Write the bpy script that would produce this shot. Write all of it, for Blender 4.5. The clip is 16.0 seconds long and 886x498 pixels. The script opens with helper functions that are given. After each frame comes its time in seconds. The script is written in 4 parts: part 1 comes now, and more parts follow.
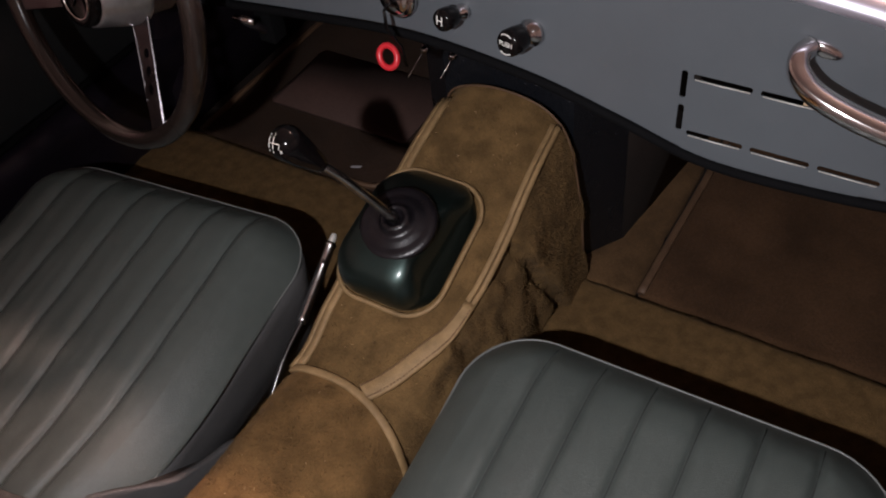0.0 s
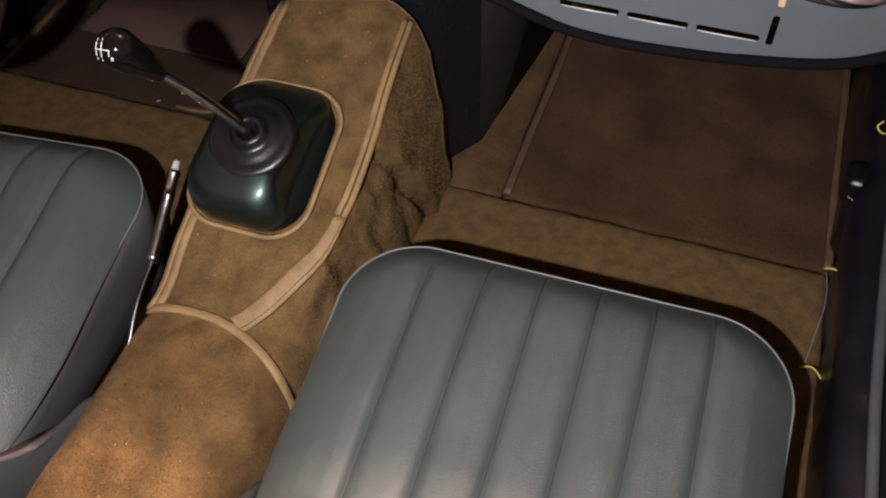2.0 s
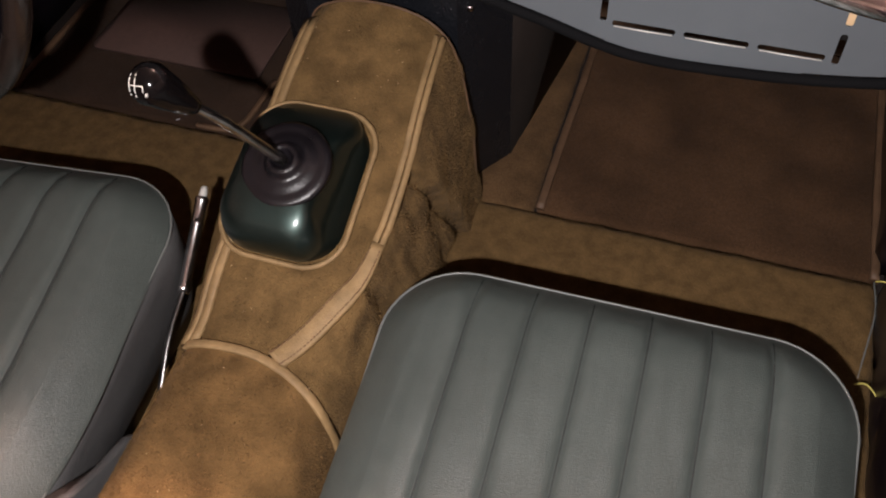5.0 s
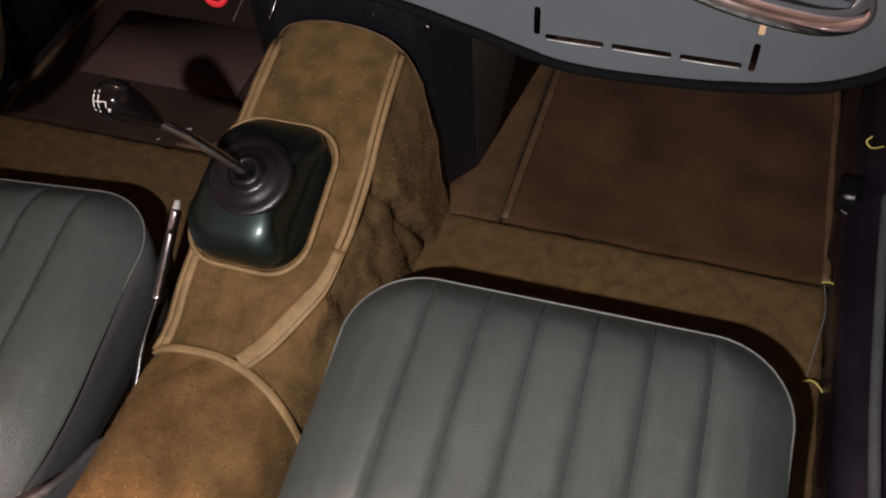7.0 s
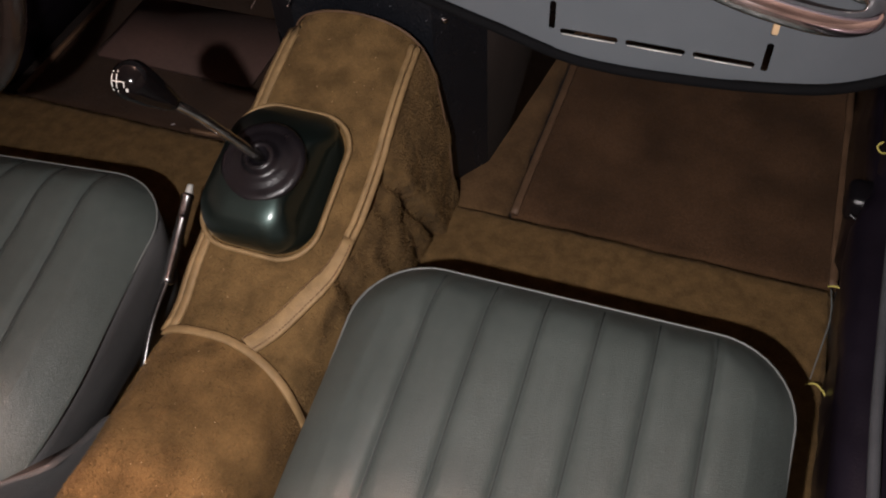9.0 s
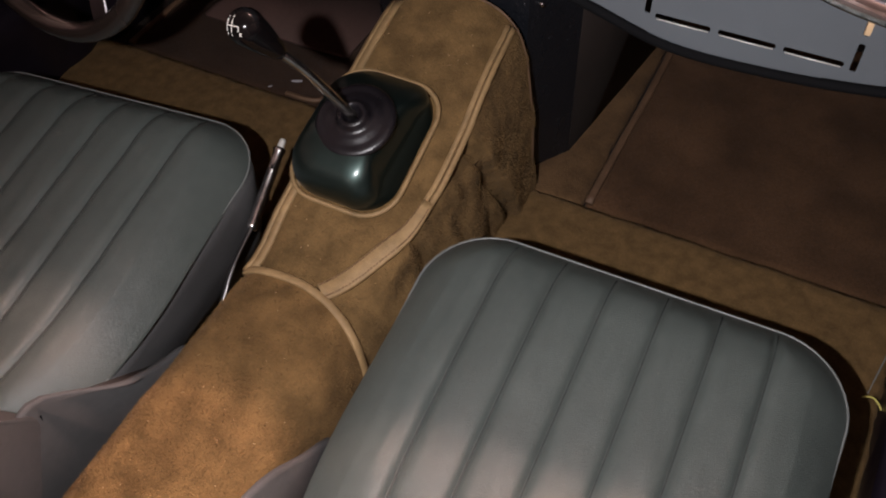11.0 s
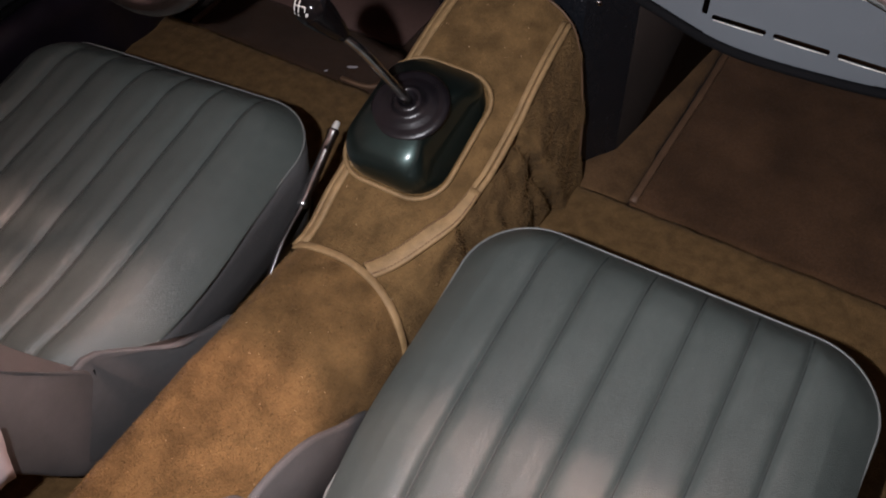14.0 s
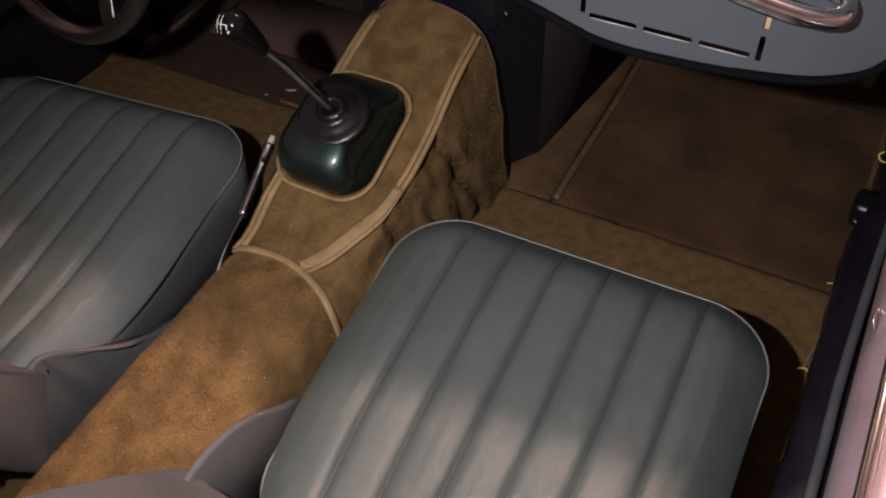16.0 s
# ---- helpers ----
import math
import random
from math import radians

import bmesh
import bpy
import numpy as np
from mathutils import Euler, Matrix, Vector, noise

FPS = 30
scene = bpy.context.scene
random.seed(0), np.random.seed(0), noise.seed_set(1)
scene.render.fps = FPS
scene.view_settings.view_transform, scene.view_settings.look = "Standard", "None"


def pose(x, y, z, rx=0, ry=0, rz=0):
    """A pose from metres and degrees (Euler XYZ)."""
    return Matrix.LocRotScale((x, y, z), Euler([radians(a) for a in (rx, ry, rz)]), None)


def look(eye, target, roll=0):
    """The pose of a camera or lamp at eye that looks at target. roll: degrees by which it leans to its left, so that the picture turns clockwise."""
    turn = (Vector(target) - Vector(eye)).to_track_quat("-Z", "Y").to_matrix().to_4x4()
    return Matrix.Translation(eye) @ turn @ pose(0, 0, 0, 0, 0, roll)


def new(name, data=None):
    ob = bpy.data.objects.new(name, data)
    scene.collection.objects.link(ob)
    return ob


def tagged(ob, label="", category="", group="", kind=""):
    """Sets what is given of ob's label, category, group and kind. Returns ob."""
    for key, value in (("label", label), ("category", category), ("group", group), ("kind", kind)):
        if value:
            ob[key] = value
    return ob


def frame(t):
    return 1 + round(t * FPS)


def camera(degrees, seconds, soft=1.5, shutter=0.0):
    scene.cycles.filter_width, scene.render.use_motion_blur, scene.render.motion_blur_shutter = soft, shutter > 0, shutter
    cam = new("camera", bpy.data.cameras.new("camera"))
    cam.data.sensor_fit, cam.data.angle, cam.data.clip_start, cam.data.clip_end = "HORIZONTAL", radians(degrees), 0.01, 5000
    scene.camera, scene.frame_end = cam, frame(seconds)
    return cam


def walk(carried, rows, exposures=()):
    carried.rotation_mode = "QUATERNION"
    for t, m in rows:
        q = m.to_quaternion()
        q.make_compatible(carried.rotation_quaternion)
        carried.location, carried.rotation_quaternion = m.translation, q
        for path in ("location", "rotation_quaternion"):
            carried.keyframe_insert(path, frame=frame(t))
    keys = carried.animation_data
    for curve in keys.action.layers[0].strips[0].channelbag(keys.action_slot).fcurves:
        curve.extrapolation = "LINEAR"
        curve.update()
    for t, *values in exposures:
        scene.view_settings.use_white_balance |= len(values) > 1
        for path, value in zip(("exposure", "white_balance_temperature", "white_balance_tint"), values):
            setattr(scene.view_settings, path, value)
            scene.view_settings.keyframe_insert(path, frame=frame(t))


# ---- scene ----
cam = camera(52.2, 16.0, soft=2.0)
PATH = [
    (0, (0.493, -0.85, 1.08), (-0.314, 0.254, -0.379), -7.8),
    (0.5, (0.488, -0.908, 1.092), (-0.261, 0.299, -0.316), -6.3),
    (1, (0.495, -0.913, 1.083), (-0.152, 0.32, -0.353), -5.1),
    (1.5, (0.481, -0.904, 1.043), (-0.024, 0.311, -0.464), -3.3),
    (2, (0.438, -0.857, 1.005), (0.006, 0.31, -0.561), -1.9),
    (2.5, (0.388, -0.79, 0.97), (-0.001, 0.307, -0.656), -2.4),
    (3, (0.362, -0.776, 0.966), (0.009, 0.321, -0.668), -1.6),
    (3.5, (0.357, -0.77, 0.969), (0.007, 0.334, -0.662), -1.7),
    (4, (0.354, -0.784, 0.981), (-0.027, 0.333, -0.634), -2.2),
    (6.5, (0.441, -0.848, 1.025), (-0.017, 0.331, -0.524), -4.1),
    (7, (0.446, -0.848, 1.027), (-0.007, 0.337, -0.519), -4.6),
    (7.5, (0.449, -0.848, 1.028), (-0.009, 0.337, -0.516), -4.8),
    (8, (0.448, -0.849, 1.032), (-0.023, 0.334, -0.511), -4.7),
    (8.5, (0.449, -0.853, 1.027), (-0.022, 0.327, -0.518), -4.2),
    (9, (0.45, -0.86, 1.027), (-0.021, 0.318, -0.519), -3.4),
    (9.5, (0.455, -0.87, 1.022), (-0.023, 0.301, -0.526), -2.3),
    (10, (0.464, -0.903, 1.032), (-0.093, 0.255, -0.501), -2.9),
    (12.5, (0.461, -0.922, 1.026), (-0.163, 0.17, -0.528), -2.0),
    (13, (0.456, -0.924, 1.026), (-0.175, 0.155, -0.536), -1.8),
    (13.5, (0.455, -0.927, 1.031), (-0.185, 0.155, -0.525), -1.6),
    (14, (0.469, -0.947, 1.04), (-0.208, 0.141, -0.495), -1.4),
    (14.5, (0.489, -0.97, 1.056), (-0.237, 0.108, -0.464), -1.6),
    (15, (0.513, -0.992, 1.058), (-0.222, 0.092, -0.454), -1.4),
    (15.5, (0.541, -1.002, 1.065), (-0.172, 0.115, -0.433), -2.0),
    (16, (0.575, -1.005, 1.071), (-0.084, 0.164, -0.413), -2.7),
]
EXPOSURES = [(0, -0.46, 6350, 10), (0.5, -0.62, 6350, 10), (1.0, -0.65, 6450, 10), (1.5, -0.06, 6500, 10), (2.0, 0.33, 6450, 10), (2.5, 0.66, 6450, 10), (3.5, 0.76, 6550, 10), (4.0, 0.62, 6750, 10), (6.5, 0, 6600, 10), (7.5, -0.03, 6600, 10), (8.0, -0.1, 6700, 10), (8.5, -0.03, 6700, 10), (9.0, -0.06, 6700, 10), (9.5, -0.2, 6750, 10), (10.0, -0.13, 6600, 10), (12.5, -0.02, 6350, 10), (13.5, 0.0, 6250, 10), (14.5, -0.06, 6050, 10), (15.0, -0.03, 6000, 10), (15.5, -0.14, 6150, 10), (16.0, -0.2, 6300, 10)]
walk(cam, [(t, look(eye, target, roll)) for t, eye, target, roll in PATH], EXPOSURES)

# ---- world and lights ----
world = bpy.data.worlds.new("night_garage")
world.use_nodes = True
world.node_tree.nodes["Background"].inputs[0].default_value = (0.82, 0.78, 1.0, 1)
world.node_tree.nodes["Background"].inputs[1].default_value = 0.13
scene.world = world


def lamp(name, kind, place, target, watts, colour, size):
    data = bpy.data.lights.new(name, kind)
    data.energy, data.color = watts, colour
    if kind == "AREA":
        data.size = size
    else:
        data.shadow_soft_size = size
    ob = new(name, data)
    ob.matrix_world = look(place, target)
    return ob


# the hand torch beside the camera, and the warm bulb over the bonnet
torch = lamp("torch_light", "SPOT", (0.335, -1.01, 1.07), (0.22, -0.24, 0.11), 56.5, (0.985, 0.945, 0.965), 0.012)
torch.data.spot_size, torch.data.spot_blend = radians(95), 1.0
bulb = lamp("ceiling_bulb_light", "POINT", (0.35, 1.36, 2.77), (0, 0, 0), 400.0, (1.0, 0.625, 0.515), 0.10)

# ---- materials ----


def material(name, colour, rough=0.5, metal=0.0, vary=0.25, scale=40.0, bump=0.0, bump_scale=400.0, second=None, stain=0.0, stain_scale=6.0,
             coat=0.0, sheen=0.0, spec=0.5, glow=0.0):
    m = bpy.data.materials.new(name)
    m.use_nodes = True
    t = m.node_tree
    n, l = t.nodes, t.links
    b = n["Principled BSDF"]
    b.inputs["Metallic"].default_value = metal
    b.inputs["Coat Weight"].default_value = coat
    b.inputs["Sheen Weight"].default_value = sheen
    b.inputs["Sheen Roughness"].default_value = 0.4
    b.inputs["Specular IOR Level"].default_value = spec
    co = n.new("ShaderNodeTexCoord")
    fine = n.new("ShaderNodeTexNoise")
    fine.inputs["Scale"].default_value, fine.inputs["Detail"].default_value = scale, 5
    l.new(co.outputs["Object"], fine.inputs["Vector"])
    big = n.new("ShaderNodeTexNoise")
    big.inputs["Scale"].default_value, big.inputs["Detail"].default_value = stain_scale, 3
    l.new(co.outputs["Object"], big.inputs["Vector"])
    ramp = n.new("ShaderNodeMix")
    ramp.data_type = "RGBA"
    dark = tuple(c * (1 - vary) for c in colour)
    light = second or tuple(min(1, c * (1 + vary)) for c in colour)
    ramp.inputs["A"].default_value, ramp.inputs["B"].default_value = (*dark, 1), (*light, 1)
    l.new(fine.outputs["Fac"], ramp.inputs["Factor"])
    mul = n.new("ShaderNodeMix")
    mul.data_type, mul.blend_type = "RGBA", "MULTIPLY"
    mr = n.new("ShaderNodeMapRange")
    mr.inputs["From Min"].default_value, mr.inputs["From Max"].default_value = 0.35, 0.65
    mr.inputs["To Min"].default_value, mr.inputs["To Max"].default_value = 1 - stain, 1.0
    l.new(big.outputs["Fac"], mr.inputs["Value"])
    mul.inputs["Factor"].default_value = 1.0
    l.new(ramp.outputs["Result"], mul.inputs["A"])
    l.new(mr.outputs["Result"], mul.inputs["B"])
    l.new(mul.outputs["Result"], b.inputs["Base Color"])
    rr = n.new("ShaderNodeMapRange")
    rr.inputs["To Min"].default_value, rr.inputs["To Max"].default_value = max(0.03, rough - 0.07), min(1, rough + 0.07)
    l.new(big.outputs["Fac"], rr.inputs["Value"])
    l.new(rr.outputs["Result"], b.inputs["Roughness"])
    if bump:
        g = n.new("ShaderNodeTexNoise")
        g.inputs["Scale"].default_value, g.inputs["Detail"].default_value = bump_scale, 4
        l.new(co.outputs["Object"], g.inputs["Vector"])
        bp = n.new("ShaderNodeBump")
        bp.inputs["Strength"].default_value, bp.inputs["Distance"].default_value = bump, 0.002
        l.new(g.outputs["Fac"], bp.inputs["Height"])
        l.new(bp.outputs["Normal"], b.inputs["Normal"])
    if glow:
        b.inputs["Emission Color"].default_value = (*colour, 1)
        b.inputs["Emission Strength"].default_value = glow
    return m


CARPET = material("tan_carpet", (0.180, 0.108, 0.044), 0.95, vary=0.26, scale=330, bump=0.8, bump_scale=520, stain=0.40, stain_scale=36, sheen=0.03, spec=0.1)
MAT = material("brown_carpet", (0.102, 0.053, 0.027), 0.95, vary=0.5, scale=300, bump=1.0, bump_scale=480, stain=0.48, stain_scale=7, sheen=0.05, spec=0.1)
# slightly redder than CARPET: the bulb's warm light is tinted in
REARCARPET = material("lamp_warmed_tan_carpet", (0.192, 0.110, 0.043), 0.95, vary=0.24, scale=330, bump=0.8, bump_scale=520, stain=0.42, stain_scale=28, sheen=0.03, spec=0.1)
# CARPET dimmed for the floor: its distance from the torch is in the colour
FLOORCARPET = material("dimmed_tan_carpet", (0.160, 0.095, 0.039), 0.95, vary=0.26, scale=330, bump=0.8, bump_scale=520, stain=0.34, stain_scale=48, sheen=0.03, spec=0.1)
# MAT darkened for the driver footwell: the torch's falloff is put into the colour
MATSHADED = material("shaded_brown_carpet", (0.055, 0.031, 0.020), 0.95, vary=0.45, scale=300, bump=1.0, bump_scale=480, stain=0.3, stain_scale=11, sheen=0.05, spec=0.1)
MIDBROWN = material("worn_brown_tan_carpet", (0.135, 0.076, 0.036), 0.95, vary=0.45, scale=310, bump=0.9, bump_scale=500, stain=0.35, stain_scale=22, sheen=0.04, spec=0.1)
PAD = material("heel_pad_vinyl", (0.095, 0.050, 0.040), 0.85, vary=0.2, scale=160, bump=0.4, bump_scale=600, stain=0.2)
PIPING = material("tan_vinyl_binding", (0.335, 0.212, 0.095), 0.6, vary=0.28, scale=120, bump=0.5, bump_scale=700, stain=0.3, stain_scale=25)
MATBIND = material("brown_vinyl_binding", (0.150, 0.083, 0.046), 0.6, vary=0.25, scale=90, bump=0.3, bump_scale=600, stain=0.3, stain_scale=20)
THREAD = material("thread", (0.16, 0.085, 0.04), 0.8, vary=0.2)
VINYL = material("grey_green_vinyl", (0.076, 0.089, 0.082), 0.365, vary=0.14, scale=60, bump=0.34, bump_scale=800, stain=0.16, stain_scale=5)
SEAM = material("seam_and_groove_shade", (0.022, 0.024, 0.023), 0.7, vary=0.2, scale=400)
SEATPIPE = material("grey_seat_piping", (0.16, 0.165, 0.158), 0.4, vary=0.1)
SEATSIDE = material("grey_seat_fabric", (0.080, 0.078, 0.078), 0.7, vary=0.15, scale=120, bump=0.3, bump_scale=800, stain=0.2, stain_scale=8)
DOORCARD = material("dark_grey_door_card", (0.030, 0.033, 0.034), 0.5, vary=0.15, bump=0.3, bump_scale=500, stain=0.2)
DASH = material("grey_blue_paint", (0.098, 0.110, 0.122), 0.38, vary=0.06, scale=30, bump=0.06, bump_scale=300, stain=0.12, stain_scale=5, coat=0.15)
GREEN = material("dark_green_metallic_paint", (0.035, 0.054, 0.049), 0.43, metal=0.92, vary=0.3, scale=900, coat=0.5)
GREEN.node_tree.nodes["Principled BSDF"].inputs["Coat Roughness"].default_value = 0.21
RUBBER = material("black_rubber", (0.0085, 0.0070, 0.0088), 0.30, spec=0.55, vary=0.2, bump=0.2, bump_scale=500, stain=0.3, stain_scale=30)
GLOSSBLACK = material("gloss_black_plastic", (0.0045, 0.0036, 0.0038), 0.14, vary=0.1, spec=0.22)
BLACK = material("black_crackle_paint", (0.010, 0.011, 0.014), 0.28, vary=0.3, scale=150, bump=0.9, bump_scale=260, stain=0.2)
DARK = material("dark_trim_board", (0.020, 0.012, 0.009), 0.8, vary=0.3, bump=0.3, stain=0.3)
SILL = material("black_sill_vinyl", (0.013, 0.0095, 0.0155), 0.32, vary=0.25, bump=0.2, bump_scale=350, stain=0.3)
CHROME = material("chrome", (0.75, 0.72, 0.72), 0.12, metal=1.0, vary=0.08, scale=50, stain=0.25, stain_scale=30)
STEEL = material("worn_steel", (0.42, 0.40, 0.39), 0.33, metal=1.0, vary=0.2, scale=120, bump=0.15, stain=0.35, stain_scale=40)
SHAFT = material("worn_bright_steel", (0.62, 0.59, 0.57), 0.24, metal=1.0, vary=0.2, scale=150, bump=0.1, stain=0.3, stain_scale=50)
SATIN = material("satin_chrome", (0.80, 0.78, 0.77), 0.22, metal=1.0, vary=0.12, scale=80, bump=0.05, stain=0.3, stain_scale=40)
BRIGHT = material("bright_button", (0.85, 0.82, 0.76), 0.45, metal=0.4, vary=0.08)
ALLOY = material("brushed_alloy", (0.24, 0.22, 0.23), 0.30, metal=1.0, vary=0.12, scale=200, bump=0.1, stain=0.2, stain_scale=20)
WOODRIM = material("dark_brown_rim", (0.016, 0.011, 0.009), 0.26, vary=0.3, scale=60, bump=0.12, bump_scale=200, coat=0.6)
PAINT = material("pink_silver_metallic_paint", (0.47, 0.37, 0.415), 0.33, metal=0.65, vary=0.12, scale=500, bump=0.05, bump_scale=60, stain=0.22, stain_scale=14, coat=0.7)
# body paint whitened and cooled: overexposed lamp glare is put into the colour
SCUTTLE = material("glare_whitened_scuttle_paint", (0.66, 0.64, 0.74), 0.43, metal=0.85, vary=0.05, scale=300, stain=0.1, coat=0.4)
PALEEDGE = material("pale_slot_edge", (0.62, 0.60, 0.55), 0.45, metal=0.3, vary=0.3, scale=300)
HUBMETAL = material("brushed_hub_alloy", (0.92, 0.88, 0.91), 0.34, metal=0.9, vary=0.15, scale=150, bump=0.06, stain=0.25, stain_scale=30)
HUBMETAL.node_tree.nodes["Principled BSDF"].inputs["Anisotropic"].default_value = 0.6
SEALGREY = material("grey_rubber_seal", (0.085, 0.085, 0.092), 0.45, vary=0.15, scale=200, stain=0.25, stain_scale=20)
EDGING = material("matt_black_edging", (0.003, 0.003, 0.0035), 0.9, vary=0.2, spec=0.1)
WHITE = material("white_marking", (0.75, 0.73, 0.68), 0.5, vary=0.05)
RED = material("red_enamel", (0.55, 0.02, 0.03), 0.3, vary=0.1)
YELLOW = material("yellow_cord", (0.50, 0.42, 0.10), 0.6, vary=0.2)
BEIGE = material("beige_board", (0.62, 0.42, 0.24), 0.7, vary=0.15)
PAPER = material("white_paper", (0.42, 0.385, 0.40), 0.8, vary=0.05, bump=0.3, bump_scale=40)
# pale unseen walls, whose bounce fills the dark parts of the cockpit
PLASTER = material("grey_bounce_plaster", (0.62, 0.605, 0.60), 0.9, vary=0.15, scale=8, bump=0.3, bump_scale=60, stain=0.25, stain_scale=1)
CONCRETE = material("garage_concrete", (0.32, 0.315, 0.31), 0.85, vary=0.25, scale=12, bump=0.4, bump_scale=80, stain=0.3, stain_scale=1.5)
GAUGEGLASS = material("gauge_face", (0.012, 0.012, 0.013), 0.30, vary=0.1, spec=0.25)



def specks(m, colour, scale, size):
    """Small bright specks scattered over a base colour."""
    t = m.node_tree
    b = t.nodes["Principled BSDF"]
    co, cell, cut, mix = (t.nodes.new("ShaderNode" + k) for k in ("TexCoord", "TexVoronoi", "MapRange", "Mix"))
    cell.inputs["Scale"].default_value = scale
    cut.inputs["From Min"].default_value, cut.inputs["From Max"].default_value = size * 0.6, size
    cut.inputs["To Min"].default_value, cut.inputs["To Max"].default_value = 1.0, 0.0
    mix.data_type = "RGBA"
    old = b.inputs["Base Color"].links[0].from_socket
    t.links.new(co.outputs["Object"], cell.inputs["Vector"])
    t.links.new(cell.outputs["Distance"], cut.inputs["Value"])
    t.links.new(cut.outputs["Result"], mix.inputs["Factor"])
    t.links.new(old, mix.inputs["A"])
    mix.inputs["B"].default_value = (*colour, 1)
    t.links.new(mix.outputs["Result"], b.inputs["Base Color"])


# on the black crackle the specks paint in glints as well as scratches
specks(BLACK, (0.22, 0.22, 0.24), 85, 0.075)
specks(CARPET, (0.32, 0.21, 0.09), 60, 0.05)


def creases(m, scale, depth):
    """Fine cracked grain laid over the material's own relief."""
    t = m.node_tree
    b = t.nodes["Principled BSDF"]
    co, warp, cell, bp = (t.nodes.new("ShaderNode" + k) for k in ("TexCoord", "TexNoise", "TexVoronoi", "Bump"))
    warp.inputs["Scale"].default_value = scale * 0.3
    cell.feature = "DISTANCE_TO_EDGE"
    cell.inputs["Scale"].default_value = scale
    add = t.nodes.new("ShaderNodeVectorMath")
    add.operation = "MULTIPLY_ADD"
    add.inputs[1].default_value = (0.012, 0.012, 0.012)
    t.links.new(warp.outputs["Color"], add.inputs[0])
    t.links.new(co.outputs["Object"], warp.inputs["Vector"])
    t.links.new(co.outputs["Object"], add.inputs[2])
    t.links.new(add.outputs["Vector"], cell.inputs["Vector"])
    bp.inputs["Strength"].default_value, bp.inputs["Distance"].default_value = depth, 0.004
    t.links.new(cell.outputs["Distance"], bp.inputs["Height"])
    t.links.new(b.inputs["Normal"].links[0].from_socket, bp.inputs["Normal"])
    t.links.new(bp.outputs["Normal"], b.inputs["Normal"])


creases(VINYL, 240, 0.06)
specks(VINYL, (0.22, 0.23, 0.22), 30, 0.02)

# ---- mesh helpers ----


def empty(name, place=(0, 0, 0), **tags):
    ob = new(name)
    ob.location = place
    return tagged(ob, **tags)


def part(name, bm, mat, parent=None, label="", smooth=True):
    me = bpy.data.meshes.new(name)
    bmesh.ops.recalc_face_normals(bm, faces=bm.faces)
    for fc in bm.faces:
        fc.smooth = smooth
    bm.to_mesh(me)
    bm.free()
    me.materials.append(mat)
    ob = new(name, me)
    if parent:
        ob.parent = parent
        ob.matrix_parent_inverse = Matrix.Translation(-parent.location) if parent.parent is None else Matrix.Identity(4)
    if label:
        ob["label"] = label
    return ob


def box(lo, hi, bevel=0.003, bm=None):
    out = bm or bmesh.new()
    lo, hi = Vector(lo), Vector(hi)
    one = bmesh.new()
    bmesh.ops.create_cube(one, size=1)
    for v in one.verts:
        v.co = Vector([(lo[i] + hi[i]) / 2 + v.co[i] * (hi[i] - lo[i]) for i in range(3)])
    if bevel:
        bmesh.ops.bevel(one, geom=one.edges[:], offset=bevel, segments=2, affect="EDGES", profile=0.5)
    join(out, one)
    return out


def join(out, one, m=Matrix.Identity(4)):
    index = [out.verts.new(m @ v.co) for v in one.verts]
    one.verts.index_update()
    for fc in one.faces:
        out.faces.new([index[v.index] for v in fc.verts])
    one.free()


def loft(rings, closed=True, caps=True, bm=None):
    bm = bm or bmesh.new()
    rows = [[bm.verts.new(p) for p in r] for r in rings]
    n = len(rows[0])
    for a, b in zip(rows, rows[1:]):
        for i in range(n if closed else n - 1):
            j = (i + 1) % n
            bm.faces.new((a[i], a[j], b[j], b[i]))
    if caps and closed:
        bm.faces.new(rows[0])
        bm.faces.new(rows[-1][::-1])
    return bm


def smooth_line(pts, steps=6, loop=False):
    """Catmull-Rom through the points."""
    P = [Vector(p) for p in pts]
    out = []
    n = len(P)
    for i in range(n if loop else n - 1):
        a, b = P[(i - 1) % n] if loop or i else P[0], P[i]
        c, d = P[(i + 1) % n], P[(i + 2) % n] if loop or i + 2 < n else P[-1]
        for k in range(steps):
            u = k / steps
            out.append(0.5 * ((2 * b) + (c - a) * u + (2 * a - 5 * b + 4 * c - d) * u * u + (3 * b - a - 3 * c + d) * u ** 3))
    if not loop:
        out.append(P[-1])
    return out


def tube(pts, radius, n=10, loop=False, bm=None, flat=1.0):
    P = [Vector(p) for p in pts]
    rings = []
    side = None
    for i, p in enumerate(P):
        a, b = (P[i - 1] if i or loop else P[0]), (P[(i + 1) % len(P)] if loop or i + 1 < len(P) else P[-1])
        d = (b - a).normalized()
        if side is None:
            side = d.orthogonal().normalized()
        side = (side - d * side.dot(d)).normalized()
        up = d.cross(side)
        r = radius[i] if isinstance(radius, (list, tuple)) else radius
        rings.append([p + (side * math.cos(k * math.tau / n) + up * flat * math.sin(k * math.tau / n)) * r for k in range(n)])
    if loop:
        rings.append(rings[0])
        bm = loft(rings, caps=False, bm=bm)
        bmesh.ops.remove_doubles(bm, verts=bm.verts, dist=1e-6)
        return bm
    return loft(rings, bm=bm)


